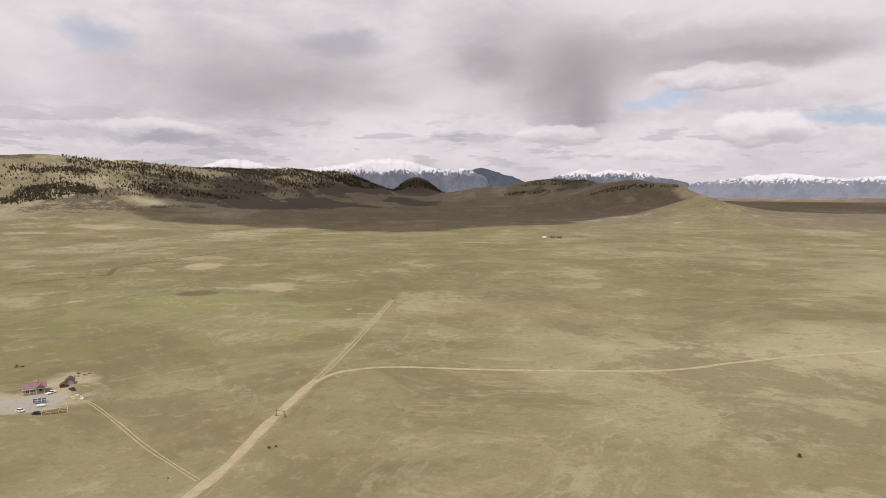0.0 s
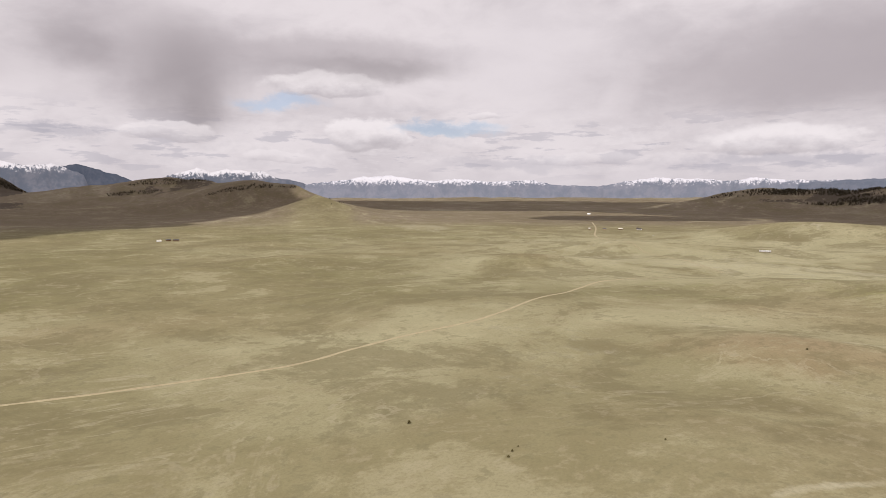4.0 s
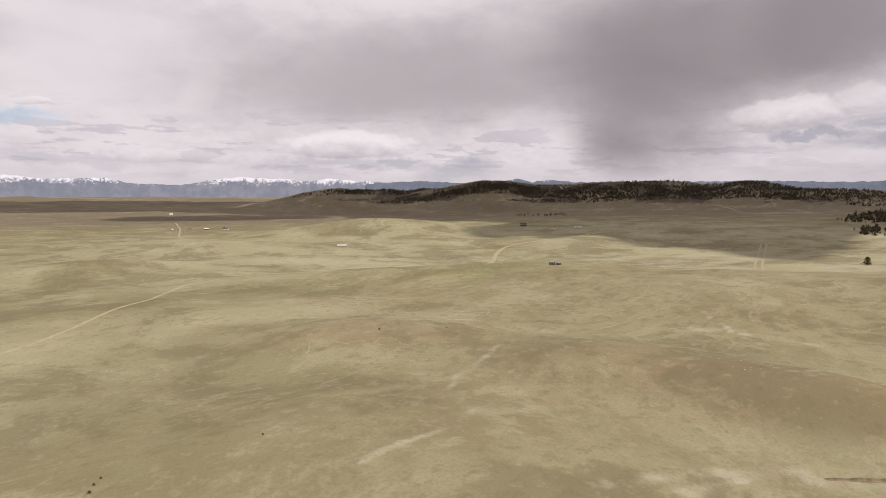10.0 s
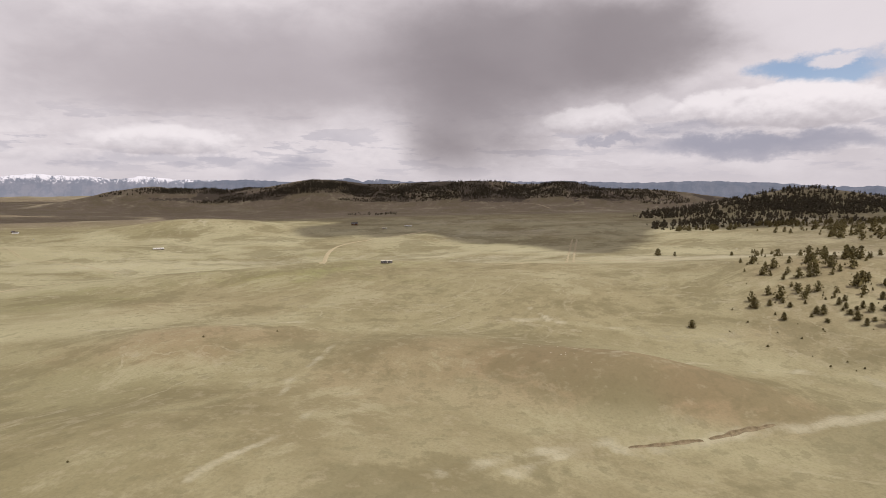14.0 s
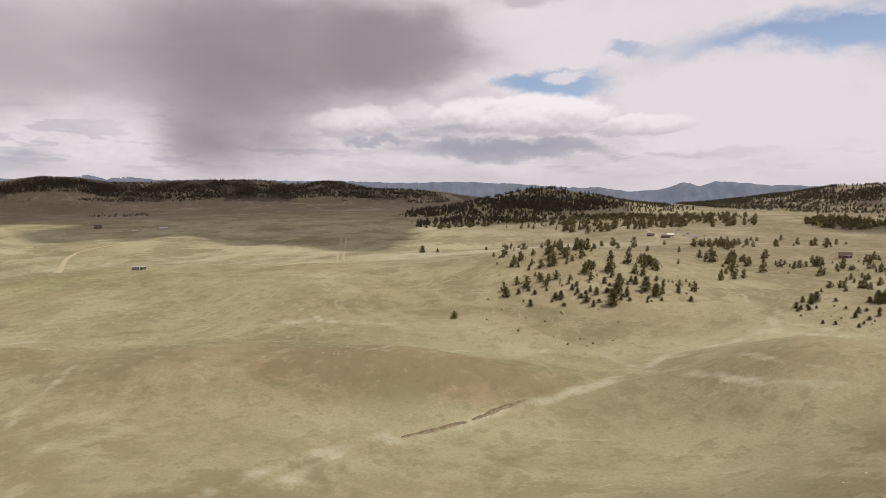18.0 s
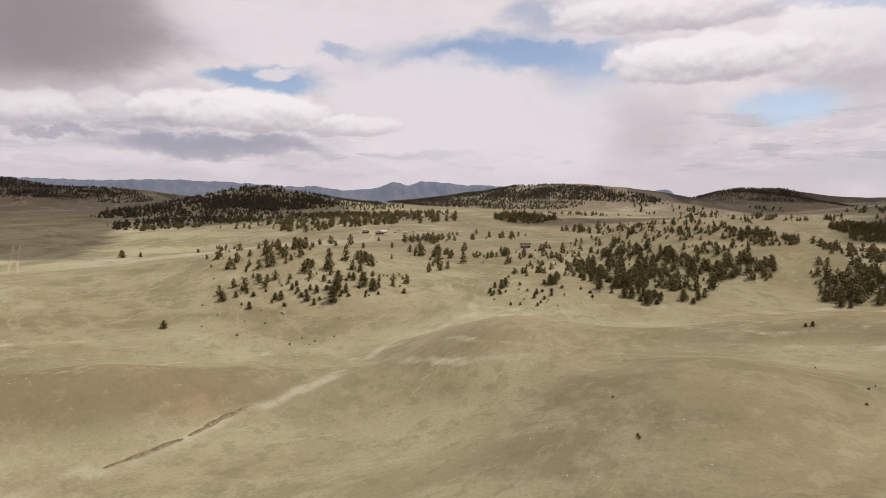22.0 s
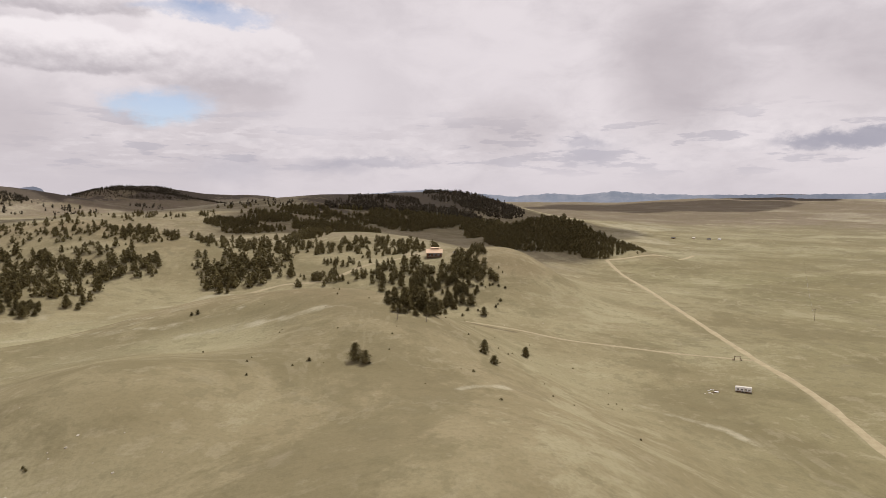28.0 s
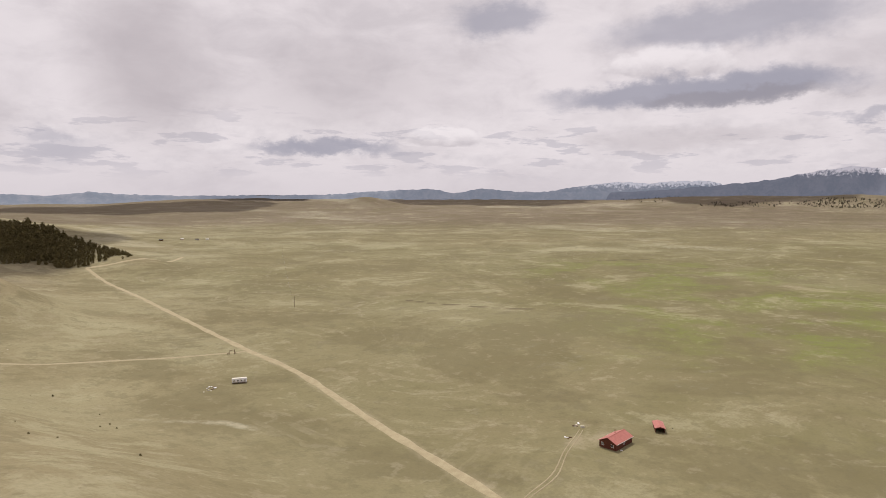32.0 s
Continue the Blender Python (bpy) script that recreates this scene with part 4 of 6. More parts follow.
log_red = plain("red_stained_boards", (0.085, 0.028, 0.018), (0.13, 0.045, 0.028), 3.0, 0.7)
log_brown = plain("brown_logs", (0.10, 0.055, 0.03), (0.16, 0.085, 0.045), 3.0, 0.8)
siding_grey = plain("grey_siding", (0.26, 0.23, 0.22), (0.34, 0.31, 0.29), 2.0, 0.8)
siding_tan = plain("tan_siding", (0.36, 0.27, 0.18), (0.44, 0.34, 0.23), 2.0, 0.8)
roof_red = plain("red_metal_roof", (0.40, 0.14, 0.115), (0.47, 0.18, 0.15), 0.8, 0.45)
roof_mauve = plain("mauve_shingles", (0.20, 0.12, 0.13), (0.28, 0.17, 0.18), 1.2, 0.85)
roof_tan = plain("tan_roof", (0.66, 0.46, 0.30), (0.74, 0.54, 0.37), 0.9, 0.6)
roof_brown = plain("brown_shingles", (0.085, 0.056, 0.040), (0.125, 0.083, 0.060), 1.2, 0.85)
roof_dark = plain("dark_roof", (0.07, 0.065, 0.065), (0.11, 0.10, 0.10), 1.2, 0.8)
white_paint = plain("white_paint", (0.80, 0.79, 0.78), (0.87, 0.86, 0.85), 1.5, 0.5)
cream_paint = plain("cream_trim", (0.62, 0.58, 0.50), (0.72, 0.68, 0.6), 2.0, 0.6)
dark_glass = plain("dark_window_glass", (0.015, 0.018, 0.022), (0.03, 0.034, 0.04), 1.0, 0.08)
steel = plain("galvanised_steel", (0.34, 0.34, 0.35), (0.44, 0.44, 0.45), 4.0, 0.4, 0.8)
rubber = plain("black_rubber", (0.02, 0.02, 0.02), (0.035, 0.034, 0.032), 6.0, 0.9)
old_wood = plain("weathered_wood", (0.17, 0.12, 0.08), (0.26, 0.20, 0.14), 5.0, 0.9)
rusty = plain("rusty_iron", (0.13, 0.06, 0.03), (0.2, 0.1, 0.06), 4.0, 0.8)
solar_blue = plain("solar_cells", (0.05, 0.055, 0.075), (0.10, 0.105, 0.13), 3.0, 0.15)
garden_soil = plain("garden_soil", (0.19, 0.105, 0.055), (0.27, 0.16, 0.09), 1.0, 0.95, bump=0.4)
bark = plain("pine_bark", (0.09, 0.06, 0.04), (0.15, 0.10, 0.07), 6.0, 0.95, bump=0.6)
dead_wood = plain("dead_wood", (0.19, 0.16, 0.13), (0.28, 0.24, 0.20), 5.0, 0.95)
stone_pale = plain("pale_rock", (0.40, 0.36, 0.29), (0.52, 0.47, 0.38), 2.0, 0.9, bump=0.5)


def needle_material(name, a, b, c):
    mat, tree, bsdf = material(name, 0.8)
    m, step, mix, ntex, xyz = nodes_of(tree)
    g = tree.nodes.new("ShaderNodeNewGeometry").outputs["Random Per Island"]
    o = tree.nodes.new("ShaderNodeObjectInfo").outputs["Random"]
    col = mix(g, (*a, 1), (*b, 1))
    col = mix(m("MULTIPLY", o, 0.6), col, (*c, 1))
    tree.links.new(col, bsdf.inputs["Base Color"])
    bsdf.inputs["Specular IOR Level"].default_value = 0.15
    return mat


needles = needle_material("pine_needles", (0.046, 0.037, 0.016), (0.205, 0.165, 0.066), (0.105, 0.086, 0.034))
# darker, greyer copy of the needles, used for the distant woods
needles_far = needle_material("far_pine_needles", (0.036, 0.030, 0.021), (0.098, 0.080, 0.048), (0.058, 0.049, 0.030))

# ---- roads and tracks ----
def road(name, label, pts, width, mat, lift=0.16, ruts=False):
    """A dirt road on the ground: two worn wheel ways and a raised middle."""
    pts = [Vector(p) * PLAN for p in pts]
    line = []
    for i in range(len(pts) - 1):
        p0, p1, p2, p3 = pts[max(i - 1, 0)], pts[i], pts[i + 1], pts[min(i + 2, len(pts) - 1)]
        n = max(2, int((p2 - p1).length / 4))
        for k in range(n):
            t = k / n
            line.append(0.5 * ((2 * p1) + (p2 - p0) * t + (2 * p0 - 5 * p1 + 4 * p2 - p3) * t * t + (3 * p1 - p0 - 3 * p2 + p3) * t ** 3))
    line.append(pts[-1])
    prof = [(-0.5, -0.12), (-0.42, lift * 0.7), (-0.22, lift * 0.75), (0, lift), (0.22, lift * 0.75), (0.42, lift * 0.7), (0.5, -0.12)]
    ways = [prof]
    if ruts:
        ways = [[(c + s, z) for s, z in ((-0.13, -0.1), (-0.08, lift), (0.08, lift), (0.13, -0.1))] for c in (-0.32, 0.32)]
    verts, faces = [], []
    for way in ways:
        first, m = len(verts), len(way)
        for i, p in enumerate(line):
            d = (line[min(i + 1, len(line) - 1)] - line[max(i - 1, 0)]).normalized()
            side = Vector((d.y, -d.x))
            wob = 1 + 0.22 * math.sin(i * 0.7 + p.x * 0.05) * math.sin(i * 0.23)
            for s, z in way:
                q = p + side * s * width * wob
                verts.append((q.x, q.y, float(height(q.x, q.y)) + z))
        for i in range(len(line) - 1):
            for k in range(m - 1):
                a = first + i * m + k
                faces.append((a, a + 1, a + m + 1, a + m))
    me = bpy.data.meshes.new(name)
    me.from_pydata(verts, [], faces)
    me.polygons.foreach_set("use_smooth", np.ones(len(faces), bool))
    me.materials.append(mat)
    return tagged(new(name, me), label, "dirt road", kind="structure")


MAIN = [(-188, -660), (-185, -600), (-174, -480), (-163, -370), (-157, -297), (-154, -245), (-146, -203), (-137, -158), (-127, -105), (-112, -30), (-92, 70),
        (-76, 130), (-68, 164), (-64, 184), (-61, 220), (-55, 271)]
road("road", "pale tan graded dirt road across the grass", MAIN, 5.4, soil_road)
road("road_old", "rutted grassy vehicle track running on from the dirt road", [(-55, 271), (-51, 305), (-48, 344), (-43, 420), (-39, 485)], 5.0, track_soil, ruts=True)
road("road_branch", "narrow curving tan dirt road over the prairie", [(-56, 262), (-50, 278), (-42, 286), (-22, 292), (17, 288), (56, 286), (102, 285), (139, 296), (177, 306), (224, 309), (260, 320),
     (293, 336), (350, 362), (443, 408), (539, 392)], 3.6, soil_road)
road("track_spur", "twin wheel ruts through the grass to the farmhouse yard", [(-69, 174), (-78, 182), (-95, 198), (-115, 219), (-134, 238), (-144, 244)], 2.6, track_soil, ruts=True)
road("drive", "sandy twin-rut drive to the red cabin", [(-124, -96), (-133, -100), (-150, -103), (-166, -110), (-178, -114), (-186, -117)], 2.7, track_soil, ruts=True)
road("track_valley", "sandy track along the foot of the hill", [(-20, -322), (-42, -323), (-69, -314), (-97, -311), (-127, -301), (-156, -294)], 3.6, track_soil)
road("road_far_bend", "far bend of the pale dirt road", [(-188, -660), (-215, -668), (-246, -682), (-277, -708), (-337, -795)], 6.4, soil_road)
road("road_east", "curving tan dirt road beyond the crest", [(522, 156), (809, 236), (940, 250), (1015, 226), (1059, 188), (1137, 141)], 7.5, soil_road, 0.3)
road("track_straight", "twin straight cleared strips of tan soil", [(658, -63), (823, -81), (950, -97)], 14.0, track_soil, 0.3, ruts=True)
road("track_plain", "faint tan wheel track over the far plain", [(858, 785), (698, 582), (669, 496), (614, 398)], 5.0, track_soil, 0.2, ruts=True)
road("track_ranch", "faint tan wheel track past the far homestead", [(1238, 1184), (1087, 1028), (916, 867), (858, 785)], 5.0, track_soil, 0.2)
road("track_shade", "pale track over the shaded far slope", [(1993, 5), (1981, -96), (1979, -204), (1981, -336)], 7.0, track_soil, 0.3)
road("track_slope", "pale track along the foot of the far ridge", [(2148, -50), (2128, -97), (2052, -134)], 7.0, track_soil, 0.3)
road("track_verge", "pale track along the edge of the far plain", [(526, 16), (530, -10), (656, -56), (667, -106), (621, -159)], 5.5, track_soil, 0.25)
road("track_village", "winding track into the hamlet", [(600, -392), (640, -422), (691, -449), (734, -468), (742, -512)], 5.0, track_soil, 0.25)
road("track_house", "pale track winding up to the ridge house", [(103, -372), (88, -387), (68, -392), (56, -402), (40, -424), (22, -434), (8, -438)], 4.0, track_soil, 0.2)



def gully(pts, width):
    """A stream cut: a bare brown bed below a low crumbling bank."""
    pts = [Vector(p) * PLAN for p in pts]
    n = 40
    verts, faces = [], []
    for i in range(n + 1):
        f = i / n * (len(pts) - 1)
        k = min(int(f), len(pts) - 2)
        p = pts[k].lerp(pts[k + 1], f - k)
        d = (pts[k + 1] - pts[k]).normalized()
        side = Vector((-d.y, d.x))
        if side.dot(p) < 0:
            side = -side
        w = width * (math.sin(math.pi * (0.04 + 0.92 * i / n)) ** 0.5) * (1 + 0.22 * math.sin(i * 0.55))
        for s, z in ((-0.55, -0.1), (-0.42, 0.10), (0.18, 0.07), (0.34, 0.75), (0.62, 0.5), (1.0, -0.15)):
            q = p + side * s * w
            verts.append((q.x, q.y, float(height(q.x, q.y)) + z * (min(1, w / width + 0.1) if z > 0.2 else 1)))
    for i in range(n):
        for k in range(5):
            a = i * 6 + k
            faces.append((a, a + 1, a + 7, a + 6))
    me = bpy.data.meshes.new("gully")
    me.from_pydata(verts, [], faces)
    me.materials.append(cut_soil)
    return tagged(new("gully", me), "narrow eroded stream gully with a crumbling brown bank", "gully", kind="structure")


cut_soil = plain("gully_soil", (0.15, 0.115, 0.07), (0.27, 0.215, 0.135), 0.5, 0.95, bump=0.5)
gully([(193.4, -37.2), (195.7, -43.9), (198.3, -51.0), (201.4, -58.6), (201.9, -61.7)], 2.1)
gully([(203.3, -63.9), (205.9, -70.1), (209.4, -76.6), (211.1, -81.6), (214.1, -87.9)], 2.4)
# ---- trees ----
rng = random.Random(11)


def crown_mesh(name, h, wide, tufts, blades, size, seed, mat, base=0.06, peak=0.75):
    """A pine crown: boughs of many small blades, gaps between them, an uneven outline."""
    r = random.Random(seed)
    verts, faces = [], []
    for k in range(tufts):
        f = (k + r.random()) / tufts
        z = h * (base + (1 - base) * f)
        reach = wide * h * (1 - f) ** peak * (0.45 + 0.55 * r.random()) * (0.55 + 0.45 * min(1, f * 6))
        a = k * 2.4 + r.uniform(-0.6, 0.6)
        cx, cy = math.cos(a) * reach, math.sin(a) * reach
        for b in range(blades):
            t = r.random() ** 0.6
            px = cx * t + r.gauss(0, 0.05 * h)
            py = cy * t + r.gauss(0, 0.05 * h)
            pz = z + r.gauss(0, 0.035 * h) - 0.04 * h * t
            s = size * h * r.uniform(0.6, 1.3)
            u = Vector((r.gauss(0, 1), r.gauss(0, 1), r.gauss(0, 0.7))).normalized() * s
            w = Vector((r.gauss(0, 1), r.gauss(0, 1), r.gauss(0, 0.7))).normalized() * s
            i = len(verts)
            p = Vector((px, py, max(pz, 0.02 * h)))
            verts += [p - u * 0.6, p + u * 0.6 + w * 0.2, p + w]
            faces.append((i, i + 1, i + 2))
    # small ragged clumps within the boughs keep the crown dense
    for k in range(22):
        f = base + 0.08 + (0.80 - base) * (k + r.random()) / 22
        out = wide * h * (1 - f) ** peak
        a = k * 2.4 + r.random()
        far = out * r.uniform(0.05, 0.55)
        c = Vector((math.cos(a) * far, math.sin(a) * far, h * f))
        rad = out * r.uniform(0.16, 0.27)
        q = [Vector((math.cos(j * 1.257 + a), math.sin(j * 1.257 + a), r.uniform(-0.6, 0.6))) * rad * r.uniform(0.55, 1.1) for j in range(5)]
        i = len(verts)
        verts += [c + v for v in q] + [c + Vector((r.uniform(-0.5, 0.5) * rad, r.uniform(-0.5, 0.5) * rad, rad * 1.0)), c - Vector((0, 0, rad * 0.9))]
        for j in range(5):
            faces += [(i + j, i + (j + 1) % 5, i + 5), (i + (j + 1) % 5, i + j, i + 6)]
    me = bpy.data.meshes.new(name)
    me.from_pydata(verts, [], faces)
    me.materials.append(mat)
    return me


def trunk_mesh(name, h, seed):
    r = random.Random(seed)
    bm = bmesh.new()
    p, rad = Vector((0, 0, -0.3)), 0.026 * h
    for k in range(4):
        q = p + Vector((r.uniform(-0.02, 0.02) * h, r.uniform(-0.02, 0.02) * h, h * 0.23))
        rod(p, q, rad, rad * 0.72, 7, bm)
        if k:
            for j in range(3):
                a = r.uniform(0, 6.28)
                rod(q, q + Vector((math.cos(a) * 0.2 * h, math.sin(a) * 0.2 * h, 0.03 * h)), rad * 0.35, rad * 0.12, 5, bm)
        p, rad = q, rad * 0.72
    me = bpy.data.meshes.new(name)
    bm.to_mesh(me)
    bm.free()
    me.materials.append(bark)
    return me


CROWNS = [crown_mesh("crown", 1.0, w, n, 44, s, 100 + i, needles, b, pk) for i, (w, n, s, b, pk) in enumerate(
    ((0.50, 60, 0.042, 0.04, 0.75), (0.46, 60, 0.042, 0.05, 0.8), (0.58, 60, 0.045, 0.05, 0.55), (0.54, 56, 0.045, 0.08, 0.5), (0.50, 58, 0.042, 0.08, 0.6), (0.62, 56, 0.046, 0.04, 0.5)))]
TRUNKS = [trunk_mesh("trunk", 1.0, 200 + i) for i in range(3)]
BUSHES = [crown_mesh("leaves", 1.0, 0.80, 18, 18, 0.10, 300 + i, needles, 0.02, 0.4) for i in range(3)]


def pine(x, y, h, kind=None, label="", group="pines on the hills"):
    k = rng.randrange(6) if kind is None else kind
    h *= PLAN
    t = thing("pine_tree", label or ("tall dark green pine with ragged boughs" if h > 8 else "young dark green bushy pine on the dry grass"), "tree", x, y, rng.uniform(0, 360), group)
    wide = 1.5 if h < 4 else 1.0
    t.scale = (h * rng.uniform(1.05, 1.4) * wide, h * rng.uniform(1.05, 1.4) * wide, h)
    for name, me in (("trunk", TRUNKS[k % 3]), ("crown", CROWNS[k])):
        o = new(name, me)
        o.parent = t
    return t


def shrub(x, y, h, label="small dark shrub in the dry grass"):
    me = BUSHES[rng.randrange(3)]
    o = new("shrub", me)
    h *= PLAN
    o.matrix_basis = pose(x * PLAN, y * PLAN, float(height(x * PLAN, y * PLAN)) - 0.03, 0, 0, rng.uniform(0, 360)) @ Matrix.Diagonal((h * rng.uniform(0.85, 1.2), h, h * 0.72, 1))
    return tagged(o, label, "shrub", "shrubs in the grass")


NEAR, FAR = [], {}


grow = np.random.RandomState(5)
TAKEN = set()


def wood(x, y, across, along, bearing, n, h0, h1):
    """Scatters n pines over an oval of ground, in clumps with gaps, none inside another."""
    a = radians(bearing)
    t, d = grow.uniform(0, 6.283, n * 5), grow.rand(n * 5) ** 0.5
    u, v = np.cos(t) * d * across * 1.08, np.sin(t) * d * along * 1.08
    px, py = x + u * math.cos(a) + v * math.sin(a), y - u * math.sin(a) + v * math.cos(a)
    s = 16 if math.hypot(x, y) < 900 else 50
    keep = grow.rand(n * 5) < (0.62 + 1.3 * fbm(px / s + 40, py / s, 3) if s < 20 else 0.6 + 1.9 * fbm(px / s + 40, py / s, 3))
    h = (h0 + (h1 - h0) * grow.rand(n * 5) ** 1.3) * np.where(grow.rand(n * 5) < 0.33, 0.5, 1.0)
    cell = 0.75 * h0 if math.hypot(x, y) < 900 else 2.5
    got = 0
    for qx, qy, qh in zip(px[keep].tolist(), py[keep].tolist(), h[keep].tolist()):
        key = (round(qx / cell), round(qy / cell))
        if key in TAKEN or got >= n or any((qx - cx) ** 2 / w ** 2 + (qy - cy) ** 2 / e ** 2 < 1 for cx, cy, w, e in CLEARINGS):
            continue
        TAKEN.add(key)
        got += 1
        (NEAR if math.hypot(qx, qy) < 600 else FAR.setdefault((round(qx / 700), round(qy / 700)), [])).append((qx, qy, qh))


# open ground round the ridge house and along its drive
CLEARINGS = [(-5, -432, 15, 20), (-4, -414, 7, 9), (20, -432, 16, 5), (48, -412, 14, 6), (75, -390, 16, 5)]
# knoll a
wood(355, -146, 15, 18, 112, 10, 4.0, 8.3)
wood(406, -176, 31, 22, 113, 18, 3.1, 8.4)
wood(375, -203, 41, 43, 118, 52, 4.2, 9.3)
wood(319, -186, 20, 18, 120, 14, 3.6, 9.6)
wood(343, -170, 20, 22, 116, 14, 2.7, 6.3)
wood(323, -218, 19, 26, 124, 10, 3.8, 6.4)
wood(513, -284, 88, 66, 119, 20, 4.9, 10.4)
wood(362, -192, 61, 52, 118, 55, 1.1, 2.5)
wood(419, -158, 15, 20, 111, 14, 1.8, 4.2)
wood(670, -241, 24, 81, 110, 9, 3.9, 6.7)
# beyond a
wood(380, -298, 26, 48, 128, 22, 5.3, 9.5)
wood(369, -349, 31, 31, 133, 18, 3.9, 9.2)
wood(469, -378, 26, 35, 129, 20, 4.7, 8.2)
wood(530, -488, 56, 44, 133, 14, 5.5, 9.7)
# knoll b
wood(239, -358, 36, 50, 146, 166, 4.3, 7.9)
wood(272, -323, 31, 48, 140, 55, 3.3, 6.5)
wood(254, -273, 19, 20, 137, 16, 3.0, 5.8)
wood(208, -361, 27, 44, 150, 51, 4.6, 7.9)
wood(197, -397, 21, 26, 154, 40, 4.7, 8.2)
wood(179, -402, 12, 16, 156, 26, 4.5, 6.9)
wood(208, -312, 17, 14, 146, 18, 4.2, 6.4)
wood(305, -412, 52, 40, 144, 61, 2.3, 4.5)
wood(469, -688, 76, 48, 146, 66, 5.2, 8.2)
wood(262, -438, 37, 24, 149, 66, 3.1, 4.9)
wood(227, -440, 27, 11, 153, 40, 2.9, 4.6)
wood(194, -451, 18, 19, 157, 55, 3.4, 5.5)
wood(338, -363, 33, 40, 137, 25, 3.3, 6.4)
wood(267, -393, 54, 28, 146, 66, 3.0, 5.9)
wood(237, -273, 33, 14, 139, 25, 1.0, 1.9)
wood(265, -423, 73, 44, 148, 55, 1.2, 2.4)
# upland
wood(668, -715, 43, 60, 137, 130, 6.7, 11.6)
wood(727, -950, 80, 100, 143, 34, 5.3, 8.6)
wood(925, -1542, 123, 94, 149, 50, 7.6, 12.3)
wood(481, -877, 21, 65, 151, 16, 4.1, 7.4)
wood(372, -821, 24, 71, 156, 34, 3.6, 7.0)
wood(821, -1937, 26, 146, 157, 9, 8.2, 13.3)
wood(429, -842, 25, 96, 153, 10, 3.2, 5.6)
wood(833, -481, 97, 100, 120, 95, 7.5, 12.4)
wood(773, -595, 60, 58, 128, 44, 7.6, 11.9)
wood(961, -417, 81, 78, 113, 36, 6.4, 10.2)
wood(310, -790, 16, 21, 159, 10, 3.9, 5.7)
wood(281, -831, 11, 26, 161, 14, 4.1, 6.6)
wood(282, -1060, 63, 82, 165, 46, 5.1, 7.5)
wood(217, -1037, 28, 38, 168, 12, 5.0, 7.3)
wood(825, -1909, 44, 146, 157, 10, 8.0, 12.4)
# hollow
wood(121, -398, 18, 26, 163, 57, 6.1, 9.8)
wood(117, -447, 23, 32, 165, 48, 5.6, 9.1)
wood(97, -411, 9, 14, 167, 10, 4.5, 7.8)
wood(125, -379, 7, 7, 162, 5, 5.9, 8.8)
wood(144, -412, 7, 18, 161, 8, 4.1, 6.8)
wood(140, -510, 37, 58, 165, 60, 4.9, 7.6)
wood(180, -458, 38, 18, 159, 38, 3.9, 6.4)
wood(76, -492, 48, 30, 171, 74, 4.6, 7.2)
wood(28, -488, 30, 36, 177, 43, 4.5, 7.0)
wood(41, -448, 24, 10, 175, 12, 3.6, 5.3)
wood(6, -467, 20, 28, 179, 22, 4.3, 6.6)
wood(88, -407, 9, 14, 168, 6, 4.5, 7.1)
# south wood
wood(237, -781, 29, 24, 163, 156, 5.1, 7.4)
wood(210, -852, 35, 40, 166, 176, 5.5, 8.0)
wood(178, -978, 40, 55, 170, 176, 6.2, 9.1)
wood(120, -1089, 48, 42, 174, 215, 6.8, 10.0)
wood(201, -742, 34, 30, 165, 98, 5.4, 7.6)
wood(113, -803, 50, 71, 172, 293, 6.3, 9.3)
wood(109, -601, 16, 62, 170, 70, 4.8, 7.0)
wood(40, -995, 51, 94, 178, 450, 7.7, 11.2)
wood(-34, -1050, 53, 89, 182, 411, 8.0, 11.7)
wood(116, -944, 35, 54, 173, 105, 5.9, 8.7)
wood(79, -1183, 61, 36, 176, 235, 5.5, 8.0)
wood(-68, -1298, 75, 88, 183, 430, 5.9, 8.6)
wood(-124, -1223, 59, 106, 186, 430, 6.4, 9.8)
wood(15, -1131, 38, 35, 179, 78, 5.2, 8.5)
wood(-122, -731, 51, 51, 189, 919, 6.5, 9.5)
wood(-166, -725, 27, 50, 193, 508, 7.4, 10.3)
wood(-94, -918, 37, 118, 186, 254, 8.2, 12.0)
wood(-210, -724, 26, 41, 196, 137, 5.2, 8.1)
wood(-242, -735, 15, 53, 198, 31, 4.2, 7.1)
wood(-50, -437, 17, 11, 187, 117, 3.9, 5.7)
wood(-168, -686, 31, 22, 194, 117, 6.0, 8.7)
# ridge
wood(19, -401, 16, 30, 177, 59, 4.7, 7.1)
wood(-12, -413, 20, 22, 182, 58, 4.8, 7.3)
wood(-33, -415, 17, 23, 185, 58, 3.7, 5.6)
wood(-8, -372, 18, 22, 181, 58, 3.8, 6.1)
wood(8, -237, 9, 16, 178, 21, 3.1, 4.5)
wood(51, -399, 21, 10, 173, 32, 3.7, 5.2)
wood(71, -390, 11, 7, 170, 16, 3.6, 6.1)
wood(52, -424, 19, 12, 173, 21, 3.4, 4.9)
wood(-56, -434, 10, 14, 187, 26, 3.8, 5.3)
wood(-5, -346, 8, 10, 181, 8, 4.9, 6.5)
wood(12, -229, 5, 10, 177, 6, 2.7, 3.8)
wood(-19, -397, 30, 47, 183, 46, 1.0, 2.2)
wood(-43, -409, 11, 16, 186, 26, 3.7, 5.7)
wood(-28, -389, 10, 16, 184, 22, 3.5, 5.4)
wood(-55, -429, 9, 13, 187, 20, 3.8, 5.6)
# far hill
wood(1024, -2234, 192, 77, 155, 585, 4.76, 7.14)
